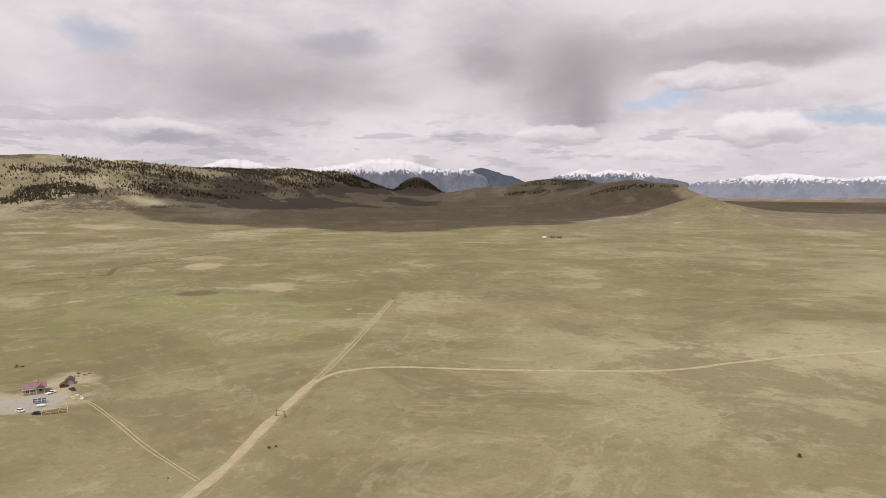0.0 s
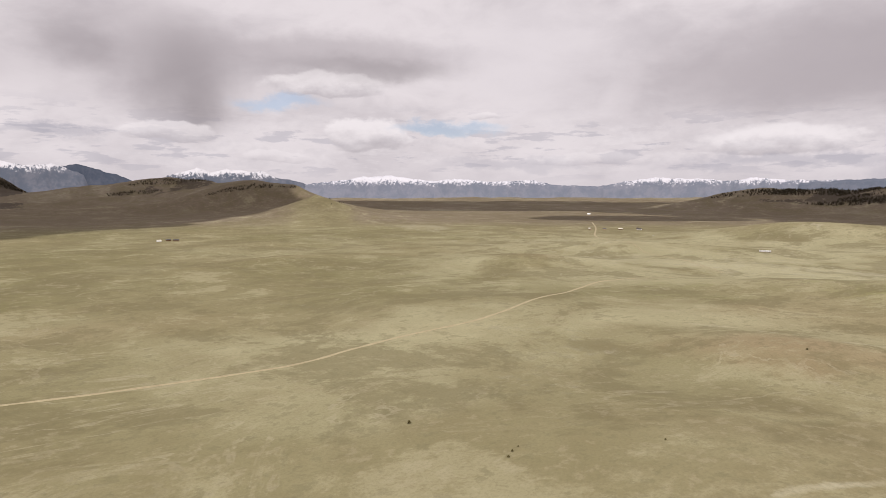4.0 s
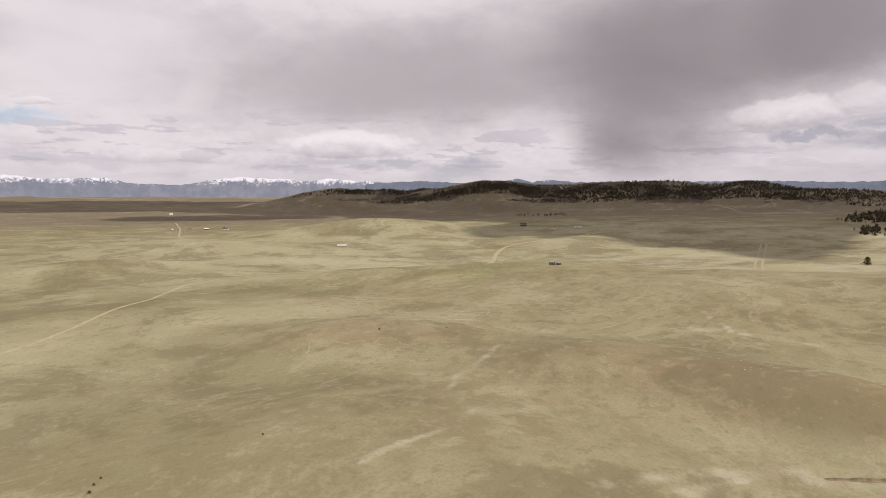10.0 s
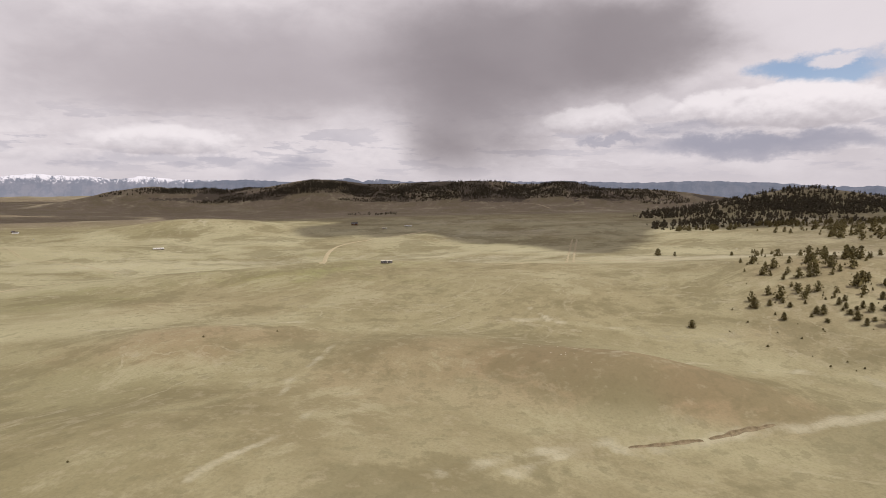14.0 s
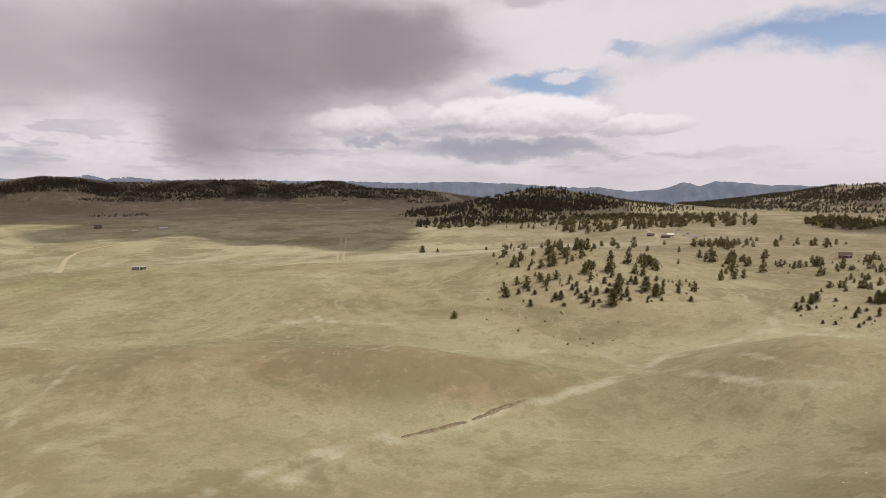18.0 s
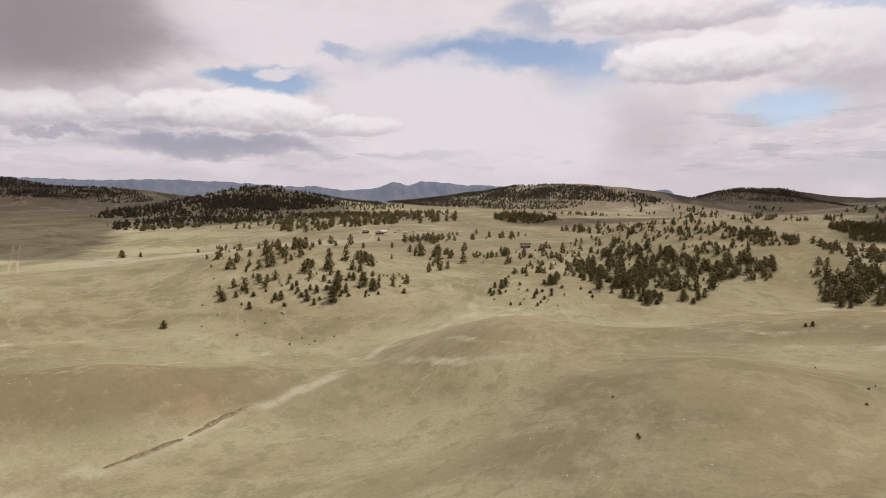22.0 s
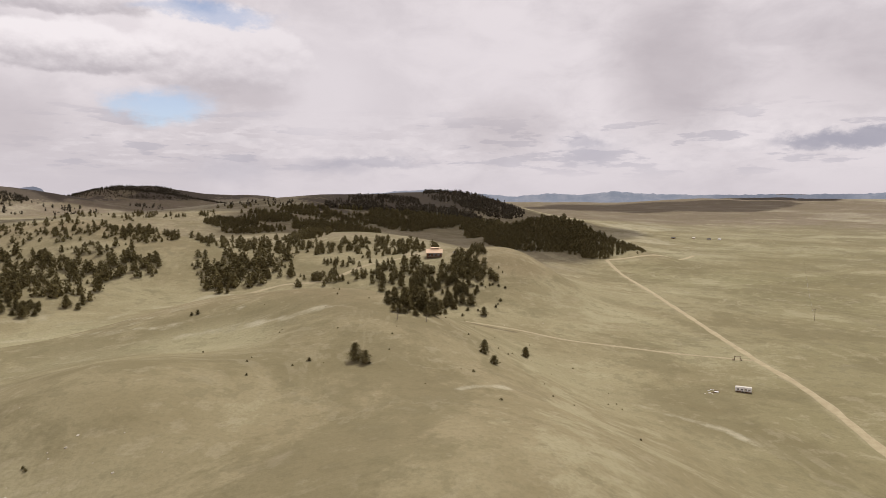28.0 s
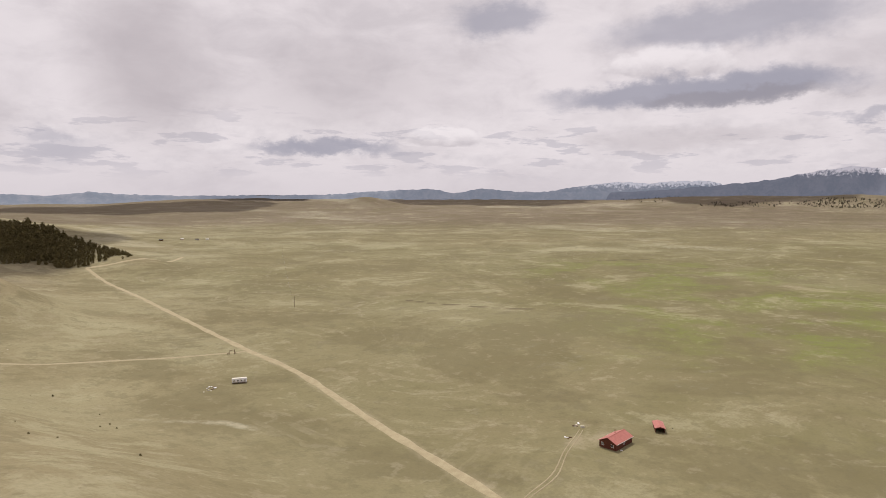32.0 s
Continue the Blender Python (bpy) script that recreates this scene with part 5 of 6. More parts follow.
# far hill
wood(861, -2312, 411, 6, 159, 810, 4.76, 7.14)
# broad hill
wood(1356, -1287, 269, 243, 133, 2475, 4.76, 7.14)
# dark butte
wood(-125, 2881, 131, 32, 357, 288, 4.76, 7.14)
# wooded hill
wood(1409, -501, 197, 186, 109, 800, 6.44, 9.66)
wood(1345, -822, 122, 199, 121, 360, 4.76, 7.14)
# wooded hill
wood(1100, -343, 104, 118, 107, 240, 6.44, 9.66)
# broad hill
wood(1460, -1267, 186, 232, 130, 2025, 5.44, 6.8)
wood(1195, -1479, 231, 66, 141, 2100, 5.44, 6.8)
# far hill
wood(1064, -2273, 176, 67, 154, 495, 5.44, 7.48)
# wooded hill
wood(1316, -635, 103, 92, 115, 840, 6.44, 9.2)
wood(1380, -489, 115, 63, 109, 520, 6.44, 9.2)
wood(1454, -877, 84, 221, 121, 600, 4.76, 6.8)
wood(1090, -479, 190, 107, 113, 280, 6.44, 9.2)
wood(931, -627, 114, 105, 123, 240, 6.44, 9.2)
wood(1355, -347, 82, 81, 104, 104, 6.44, 9.2)
wood(2135, -477, 96, 70, 102, 360, 4.76, 6.12)
# east ridge
wood(2308, 189, 261, 63, 85, 1806, 5.44, 7.48)
wood(2295, 713, 125, 34, 72, 838, 5.44, 7.48)
wood(2295, -107, 211, 89, 92, 1290, 5.44, 7.48)
wood(2243, 1186, 264, 41, 62, 709, 5.44, 7.48)
wood(2189, -354, 138, 49, 99, 451, 5.44, 6.8)
wood(2317, 439, 166, 51, 79, 709, 5.44, 7.48)
wood(2250, 184, 390, 29, 85, 774, 4.76, 7.14)
wood(2251, 808, 307, 28, 70, 580, 4.76, 7.14)
wood(2232, -343, 212, 84, 98, 709, 4.76, 7.14)
wood(2381, -10, 500, 59, 90, 1032, 4.76, 7.14)
wood(2288, 831, 206, 48, 70, 774, 4.76, 7.14)
wood(2270, 1125, 177, 46, 63, 387, 4.76, 7.14)
wood(2301, 615, 137, 41, 75, 774, 4.76, 7.14)
# grove
wood(1915, 407, 77, 134, 78, 49, 4.76, 6.12)
# west hills
wood(-1015, 1644, 74, 56, 328, 462, 5.44, 7.48)
wood(-1105, 1808, 108, 23, 328, 231, 5.44, 7.48)
wood(-853, 2001, 97, 56, 336, 198, 5.44, 7.48)
wood(-571, 2282, 136, 65, 345, 627, 5.44, 7.48)
wood(-750, 1832, 149, 34, 337, 231, 5.44, 7.48)
wood(-987, 2024, 176, 64, 334, 198, 5.44, 7.48)
wood(-1047, 1550, 45, 30, 325, 165, 5.44, 7.48)
wood(-772, 2282, 152, 67, 341, 198, 5.44, 7.48)
wood(-403, 2482, 129, 53, 350, 297, 5.44, 7.48)
# west dark
wood(-619, 2312, 215, 116, 344, 1170, 5.44, 7.48)
wood(-428, 2506, 152, 106, 350, 810, 5.44, 7.48)
wood(-937, 1994, 190, 45, 334, 540, 5.44, 7.48)
wood(-1002, 1684, 76, 41, 329, 540, 5.44, 7.48)
wood(-303, 2564, 112, 51, 353, 405, 5.44, 7.48)
# west sparse
wood(-995, 1779, 205, 145, 330, 624, 5.44, 6.8)
wood(-729, 2153, 268, 199, 341, 528, 5.44, 6.8)
# dark butte
wood(-124, 2864, 105, 31, 357, 360, 5.44, 7.48)
# butte
wood(443, 2504, 130, 27, 10, 180, 4.76, 6.8)
wood(312, 2425, 84, 24, 7, 120, 4.76, 6.8)
wood(628, 2122, 143, 11, 16, 150, 4.76, 6.12)
wood(841, 1940, 39, 275, 23, 42, 3.4, 5.44)
# west bench
wood(-2874, -1452, 128, 420, 243, 81, 5.44, 6.8)
wood(-2515, -885, 173, 93, 250, 126, 5.44, 6.8)
wood(-2621, -576, 135, 123, 257, 288, 5.44, 6.8)

# the trees nearest to the hill stand singly, the rest as woods
NEAR.sort(key=lambda q: math.hypot(q[0], q[1]))
for px, py, h in NEAR[:270]:
    pine(px, py, h)
for px, py, h in NEAR[270:]:
    FAR.setdefault((round(px / 700), round(py / 700)), []).append((px, py, h))


def joined_wood(trees, fine):
    """A stand of far pines in one mesh: a stem and a crown of ragged tufts for each."""
    t = np.array(trees) * PLAN
    n, k = len(t), 84 if fine else 9
    size = 0.085 if fine else 0.19
    px, py, h = t[:, 0, None], t[:, 1, None], t[:, 2, None]
    z0 = height(px, py) - 0.2
    w = h * grow.uniform(0.42, 0.64, (n, 1))
    f = (np.arange(k) + grow.rand(n, k)) / k
    rad = w * (1 - f) ** grow.uniform(0.4, 0.7, (n, 1)) * np.minimum(1, 0.5 + 2.5 * f) * grow.rand(n, k) ** 0.45
    a = grow.uniform(0, 6.283, (n, k))
    c = np.stack([px + np.cos(a) * rad, py + np.sin(a) * rad, z0 + h * (0.06 + 0.92 * f)], -1)
    s = (size * h * grow.uniform(0.7, 1.4, (n, k)))[..., None]
    u, v = grow.normal(0, 1, (n, k, 3)) * (1, 1, 0.7), grow.normal(0, 1, (n, k, 3)) * (1, 1, 0.9)
    u, v = u / np.linalg.norm(u, axis=-1, keepdims=True) * s, v / np.linalg.norm(v, axis=-1, keepdims=True) * s
    tri = np.stack([c - u, c + u, c + v * 1.4], 2).reshape(-1, 3)
    # a dense heart within the tufts
    heart = []
    clumps = 14 if fine else 3
    for j in range(clumps):
        g = 0.10 + 0.76 * (j + grow.rand(n, 1)) / clumps
        out = w * (1 - g) ** 0.55
        big = out * (grow.uniform(0.24, 0.42, (n, 1)) if fine else grow.uniform(0.5, 0.8, (n, 1)))
        turn = j * 2.4 + grow.rand(n, 1)
        off = out * grow.uniform(0.1, 0.6, (n, 1)) * (1 if fine else 0.4)
        mx, my, mz = px + np.cos(turn) * off, py + np.sin(turn) * off, z0 + h * g
        ring = [np.stack([mx + np.cos(q) * big * grow.uniform(0.6, 1.1, (n, 1)), my + np.sin(q) * big * grow.uniform(0.6, 1.1, (n, 1)), mz + big * grow.uniform(-0.5, 0.5, (n, 1))], -1) for q in (0.3, 1.55, 2.8, 4.1, 5.3)]
        top, low = (np.stack([mx, my, mz + q * big], -1) for q in (1.1, -0.8))
        for q in range(5):
            heart += [ring[q], ring[(q + 1) % 5], top, ring[(q + 1) % 5], ring[q], low]
    tri = np.concatenate([tri, np.concatenate(heart, 1).reshape(-1, 3)])
    e, z0 = 0.03 * h[:, 0], z0[:, 0]
    px, py, h = t.T
    stem = np.stack([np.stack(q, -1) for q in ((px - e, py, z0), (px + e, py, z0), (px, py, z0 + h * 0.8), (px, py - e, z0), (px, py + e, z0), (px, py, z0 + h * 0.8))], 1).reshape(-1, 3)
    co = np.concatenate([tri, stem])
    m = len(co) // 3
    me = bpy.data.meshes.new("pine_wood")
    me.vertices.add(3 * m), me.loops.add(3 * m), me.polygons.add(m)
    me.vertices.foreach_set("co", co.ravel())
    me.loops.foreach_set("vertex_index", np.arange(3 * m))
    me.polygons.foreach_set("loop_start", np.arange(0, 3 * m, 3))
    me.update(calc_edges=True)
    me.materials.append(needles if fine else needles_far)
    tagged(new("pine_wood", me), "stand of dark green pines scattered over the slopes", "pine wood", kind="stuff")


for key, trees in FAR.items():
    joined_wood(trees, math.hypot(*key) < 1.6)

# single trees on the near slopes
for x, y, h, k in ((20, -175, 5.2, 3), (17, -173, 3.8, 5), (-19, -207, 4.6, 2), (-21, -195, 2.8, 0), (-40, -253, 4.4, 2), (-31, -343, 5.0, 3), (-25, -359, 6.5, 2),
                   (340, -96, 4.2, 5), (705, -161, 8, 2), (691, -175, 5, 0), (8, -228, 8.5, 4), (1, -236, 9, 1), (-3, -239, 7, 3), (12, -236, 6, 2), (4, -243, 8, 0), (90, -243, 1.3, 0), (88, -244, 1.7, 1)):
    pine(x, y, h, k)
for x, y, h in ((33, -176, 1.4), (78, -121, 0.9), (-55, -158, 0.8), (-19, -337, 2.2), (77, -120, 1.0), (96, -137, 0.9), (148, 112, 0.8), (104, 180, 1.6), (311, 117, 1.0), (290, 146, 1.2), (113, 137, 0.9), (110, 135, 1.0),
                (116, 138, 0.7), (-55, 196, 1.3), (-53, 197, 1.0), (-197, 289, 1.6), (-194, 289, 1.2), (-78, 175, 0.6)):
    shrub(x, y, h)
for k in range(62):
    t, d = rng.uniform(0, 6.283), rng.random() ** 0.5
    x, y = 5 + math.cos(t) * d * 75, -235 + math.sin(t) * d * 95
    shrub(x, y, rng.uniform(0.35, 1.1))
for k in range(40):
    t, d = rng.uniform(0, 6.283), rng.random() ** 0.5
    shrub(330 + math.cos(t) * d * 60, -170 + math.sin(t) * d * 60, rng.uniform(0.5, 1.5))

# ---- buildings, vehicles, fences ----
def window(parent, x, y, z, w, h, face, glass=None, trim=None):
    """A framed window on a wall; face: 'x+', 'x-', 'y+' or 'y-'."""
    turn = {"y-": 0, "x+": 90, "y+": 180, "x-": -90}[face]
    m = pose(x, y, z, 0, 0, turn)
    bm = bmesh.new()
    for a in ((-w / 2 - 0.08, -w / 2, -h / 2 - 0.08, h / 2 + 0.08), (w / 2, w / 2 + 0.08, -h / 2 - 0.08, h / 2 + 0.08), (-w / 2, w / 2, h / 2, h / 2 + 0.08), (-w / 2, w / 2, -h / 2 - 0.08, -h / 2), (-0.03, 0.03, -h / 2, h / 2)):
        box(a[0], a[1], -0.06, 0.05, a[2], a[3], 0, bm)
    frame_part = part("window", bm, trim or white_paint, parent, at=m)
    part("pane", box(-w / 2, w / 2, -0.025, 0.04, -h / 2, h / 2), glass or dark_glass, frame_part)
    return frame_part


def gable_house(name, label, category, x, y, bearing, length, width, wall_h, rise, wall_mat, roof_mat, over=0.45, group="", windows=(), doors=(), chimney=None, trim=None, open_end=False, footing=0.5):
    """A house with its ridge along its own y: walls, two roof slopes, trim, openings."""
    t = thing(name, label, category, x, y, bearing, group)
    w, l = width / 2, length / 2
    if open_end:
        bm = box(-w, -w + 0.15, -l, l, -footing, wall_h)
        box(w - 0.15, w, -l, l, -footing, wall_h, 0, bm)
        solid([(-w, l - 0.15, -footing), (w, l - 0.15, -footing), (w, l - 0.15, wall_h), (0, l - 0.15, wall_h + rise - 0.05), (-w, l - 0.15, wall_h), (-w, l, -footing), (w, l, -footing), (w, l, wall_h), (0, l, wall_h + rise - 0.05), (-w, l, wall_h)],
              [(0, 1, 2, 3, 4), (9, 8, 7, 6, 5), (0, 5, 6, 1), (1, 6, 7, 2), (2, 7, 8, 3), (3, 8, 9, 4), (4, 9, 5, 0)], bm)
        part("wall", bm, wall_mat, t)
        part("gable", solid([(-w, -l, wall_h - 0.2), (w, -l, wall_h - 0.2), (0, -l, wall_h + rise - 0.05), (-w, -l + 0.12, wall_h - 0.2), (w, -l + 0.12, wall_h - 0.2), (0, -l + 0.12, wall_h + rise - 0.05)],
                            [(0, 1, 2), (5, 4, 3), (0, 3, 4, 1), (1, 4, 5, 2), (2, 5, 3, 0)]), trim or white_paint, t)
    else:
        part("wall", solid([(-w, -l, -footing), (w, -l, -footing), (w, -l, wall_h), (0, -l, wall_h + rise - 0.05), (-w, -l, wall_h), (-w, l, -footing), (w, l, -footing), (w, l, wall_h), (0, l, wall_h + rise - 0.05), (-w, l, wall_h)],
                           [(0, 1, 2, 3, 4), (9, 8, 7, 6, 5), (0, 5, 6, 1), (1, 6, 7, 2), (2, 7, 8, 3), (3, 8, 9, 4), (4, 9, 5, 0)]), wall_mat, t)
    drop = rise / w * over
    for s in (-1, 1):
        slope = part("roof_slope", slab((0, -l - over, wall_h + rise + 0.1), (s * (w + over), -l - over, wall_h - drop + 0.1), (s * (w + over), l + over, wall_h - drop + 0.1), (0, l + over, wall_h + rise + 0.1), 0.14), roof_mat, t)
        part("fascia", box(s * (w + over) - 0.03, s * (w + over) + 0.03, -l - over, l + over, wall_h - drop - 0.12, wall_h - drop + 0.1), trim or cream_paint, slope)
    part("ridge_cap", box(-0.16, 0.16, -l - over, l + over, wall_h + rise + 0.04, wall_h + rise + 0.15, 0.03), roof_mat, t)
    for face, u, z, ww, hh in windows:
        px, py = {"x+": (w, u), "x-": (-w, u), "y+": (u, l), "y-": (u, -l)}[face]
        window(t, px, py, z, ww, hh, face, trim=trim)
    for face, u, ww, hh in doors:
        px, py = {"x+": (w, u), "x-": (-w, u), "y+": (u, l), "y-": (u, -l)}[face]
        turn = {"y-": 0, "x+": 90, "y+": 180, "x-": -90}[face]
        d = part("door", box(-ww / 2, ww / 2, -0.05, 0.05, 0.02, hh, 0.01), log_brown, t, at=pose(px, py, 0, 0, 0, turn))
        part("door_handle", box(ww * 0.36, ww * 0.42, -0.12, -0.05, hh * 0.47, hh * 0.5), steel, d)
    if chimney:
        cx, cy, ch = chimney
        c = part("chimney", rod((cx, cy, wall_h), (cx, cy, wall_h + rise + ch), 0.14, n=10), rusty, t, "dark metal stove pipe")
        part("chimney_cap", rod((cx, cy, wall_h + rise + ch), (cx, cy, wall_h + rise + ch + 0.16), 0.24, 0.05, 10), rusty, c)
    return t


def wheel(parent, x, y, r=0.34, w=0.22):
    bm = rod((x - w / 2, y, r), (x + w / 2, y, r), r, n=14)
    k = part("wheel", bm, rubber, parent)
    part("rim", rod((x - w / 2 - 0.01, y, r), (x + w / 2 + 0.01, y, r), r * 0.55, n=10), steel, k)


def car(x, y, bearing, paint, label, pickup=False, group="vehicles in the yard"):
    t = thing("pickup_truck" if pickup else "car", label, "pickup truck" if pickup else "car", x, y, bearing, group)
    l, w = (2.75, 0.98) if pickup else (2.3, 0.92)
    part("body", box(-w, w, -l, l, 0.38, 0.98, 0.1), paint, t)
    y0, y1 = (-0.2, 1.3) if pickup else (-1.6, 1.0)
    cab = part("cabin", solid([(-w + 0.08, y0, 0.96), (w - 0.08, y0, 0.96), (w - 0.08, y1, 0.96), (-w + 0.08, y1, 0.96), (-w + 0.22, y0 + 0.3, 1.6), (w - 0.22, y0 + 0.3, 1.6), (w - 0.22, y1 - 0.55, 1.6), (-w + 0.22, y1 - 0.55, 1.6)],
                              [(0, 1, 2, 3), (4, 7, 6, 5), (0, 4, 5, 1), (1, 5, 6, 2), (2, 6, 7, 3), (3, 7, 4, 0)]), dark_glass, t, "dark glazed cabin")
    part("roof_panel", box(-w + 0.2, w - 0.2, y0 + 0.28, y1 - 0.5, 1.58, 1.66, 0.03), paint, cab)
    for s in (-1, 1):
        part("bumper", box(-w + 0.04, w - 0.04, s * l - 0.06, s * l + 0.06, 0.42, 0.6, 0.03), steel, t)
        for q in (-0.62, 0.62):
            wheel(t, s * (w - 0.06), q * l)
            part("lamp", box(s * 0.68 - 0.14, s * 0.68 + 0.14, math.copysign(l, q) - 0.03, math.copysign(l, q) + 0.04, 0.68, 0.84), cream_paint, t)
    return t


def trailer(x, y, bearing, length, label, wide=2.5, tall=2.9, windows=4, paint=None, name="camper_trailer", category="trailer", group="campers on the plain", skirt=None):
    """A box-shaped camper or mobile home, its long side along its own y."""
    t = thing(name, label, category, x, y, bearing, group)
    l, w = length / 2, wide / 2
    part("body", box(-w, w, -l, l, 0.55, tall, 0.22), paint or white_paint, t)
    part("roof", box(-w + 0.12, w - 0.12, -l + 0.12, l - 0.12, tall - 0.05, tall + 0.06, 0.04), cream_paint, t)
    part("roof_vent", box(-0.3, 0.3, -0.3, 0.3, tall + 0.05, tall + 0.3, 0.05), cream_paint, t)
    part("chassis", box(-w + 0.2, w - 0.2, -l + 0.2, l - 0.2, 0.35, 0.56), skirt or rusty, t)
    for s in (-1, 1):
        for k in range(windows):
            window(t, s * w, -l + length * (k + 0.7) / (windows + 0.4), tall * 0.6, 0.95, 0.62, "x+" if s > 0 else "x-", trim=cream_paint)
        part("stripe", box(s * w - 0.015, s * w + 0.015, -l + 0.25, l - 0.25, 0.85, 1.05), siding_grey, t)
        wheel(t, s * (w - 0.15), 0.45), wheel(t, s * (w - 0.15), -0.45)
    d = part("door", box(-0.35, 0.35, -0.04, 0.04, 0.6, 2.45, 0.01), cream_paint, t, at=pose(w, l * 0.12, 0, 0, 0, 90))
    part("door_handle", box(0.2, 0.27, -0.1, -0.04, 1.4, 1.46), steel, d)
    part("hitch", rod((0, l, 0.5), (0, l + 1.1, 0.5), 0.06), rusty, t)
    return t


def ranch_gate(x, y, bearing, wide=4.6, tall=3.2):
    t = thing("ranch_gate", "weathered brown timber gateway beside the dirt road", "gate", x, y, bearing, "gateways on the road", 0.2)
    for s in (-1, 1):
        p = part("post", rod((s * wide / 2, 0, 0), (s * wide / 2, 0, tall + 0.4), 0.19, 0.15), old_wood, t)
        part("brace", rod((s * wide / 2, 0.06, tall * 0.75), (s * (wide / 2 + 1.1), 0.06, 0.1), 0.11), old_wood, t)
        part("post_cap", rod((s * wide / 2, 0, tall + 0.4), (s * wide / 2, 0, tall + 0.5), 0.22, 0.1), rusty, p)
        part("wing_post", rod((s * (wide / 2 + 1.1), 0, 0), (s * (wide / 2 + 1.1), 0, 1.5), 0.13), old_wood, t)
        for z in (0.5, 1.0, 1.4):
            part("rail", rod((s * wide / 2, 0, z), (s * (wide / 2 + 1.1), 0, z), 0.06), old_wood, t)
    part("crossbeam", rod((-wide / 2 - 0.4, 0, tall), (wide / 2 + 0.4, 0, tall), 0.16), old_wood, t)
    return t


def fence(label, pts, gap, tall=1.25, mat=None, rails=0):
    """Posts along a line, with wire or rails."""
    t = thing("fence", label, "fence", *pts[0], 0, "", 0.0)
    pts = [(x * PLAN, y * PLAN) for x, y in pts]
    x0, y0 = pts[0]
    z0 = float(height(x0, y0))
    last = None
    for (ax, ay), (bx, by) in zip(pts[:-1], pts[1:]):
        n = max(1, round(math.hypot(bx - ax, by - ay) / gap))
        for k in range(n + 1):
            px, py = ax + (bx - ax) * k / n, ay + (by - ay) * k / n
            p = Vector((px - x0, py - y0, float(height(px, py)) - z0))
            if last is not None and (p - last).length < 0.05:
                continue
            part("post", rod(p - Vector((0, 0, 0.25)), p + Vector((0, 0, tall)), 0.09, 0.07, 6), mat or old_wood, t)
            if last is not None:
                for q in ((0.45, 0.8, 1.1) if not rails else (0.5, 0.95)):
                    part("rail" if rails else "wire", rod(last + Vector((0, 0, q)), p + Vector((0, 0, q)), 0.05 if rails else 0.012, n=4), (mat or old_wood) if rails else steel, t)
            last = p
    return t


dark_paint = plain("dark_car_paint", (0.03, 0.03, 0.035), (0.05, 0.05, 0.055), 2.0, 0.3)
tank_white = plain("white_tank", (0.7, 0.7, 0.69), (0.78, 0.78, 0.77), 2.0, 0.5)

# the farmyard
def farmhouse():
    t = gable_house("farmhouse", "grey farmhouse with a mauve shingle roof and front gable", "house", -165, 252, 57, 10.5, 7.6, 3.0, 2.3, siding_grey, roof_mauve,
                    windows=(("x+", -3.2, 1.6, 1.6, 1.2), ("x+", 2.9, 1.6, 1.6, 1.2), ("x+", 0.4, 1.6, 1.0, 1.1), ("y-", -1.8, 1.6, 1.2, 1.2), ("y-", 1.8, 1.6, 1.2, 1.2), ("x-", -2, 1.6, 1.4, 1.2), ("x-", 2, 1.6, 1.4, 1.2)),
                    doors=(("x+", -1.2, 1.0, 2.05),), chimney=(-1.2, 2.0, 0.9))
    # front gable over the porch
    for s in (-1, 1):
        part("porch_roof", slab((1.0, 2.6, 5.0), (5.3, 2.6, 5.0), (5.3, 2.6 + s * 2.1, 3.35), (1.0, 2.6 + s * 2.1, 3.35), 0.12), roof_mauve, t)
    part("porch_gable", solid([(4.9, 0.9, 3.3), (4.9, 4.3, 3.3), (4.9, 2.6, 4.8), (4.75, 0.9, 3.3), (4.75, 4.3, 3.3), (4.75, 2.6, 4.8)], [(0, 1, 2), (5, 4, 3), (0, 3, 4, 1), (1, 4, 5, 2), (2, 5, 3, 0)]), siding_grey, t)
    part("deck", box(3.8, 5.6, -5.2, 5.2, -0.3, 0.35, 0.03), old_wood, t)
    for y in (-5.0, -2.5, 0.8, 4.4):
        part("porch_post", box(5.05, 5.2, y - 0.07, y + 0.07, 0.3, 3.35 if y > 0 else 1.35), cream_paint, t)
    part("porch_rail", box(5.08, 5.16, -5.0, 0.8, 1.2, 1.3), cream_paint, t)


farmhouse()
gable_house("shed", "small grey shed with a dark gable roof", "shed", -158, 264.5, 155, 5.4, 4.4, 2.3, 1.5, siding_grey, roof_dark, windows=(("x+", 0, 1.4, 0.9, 0.8),), doors=(("y-", 0, 1.6, 2.0),))
gable_house("lean_to", "low dark timber lean-to beside the shed", "shed", -158, 259.7, 155, 4.2, 3.0, 1.6, 0.8, log_brown, roof_dark)
car(-151.6, 255.2, 130, dark_paint, "dark pickup truck parked by the shed", True)
car(-157.3, 250.1, 20, white_paint, "white pickup truck beside the farmhouse", True)
car(-155.5, 228.9, 110, white_paint, "white car parked in the bare yard")
car(-147.7, 226.4, 80, dark_paint, "dark car beside the garden fence")


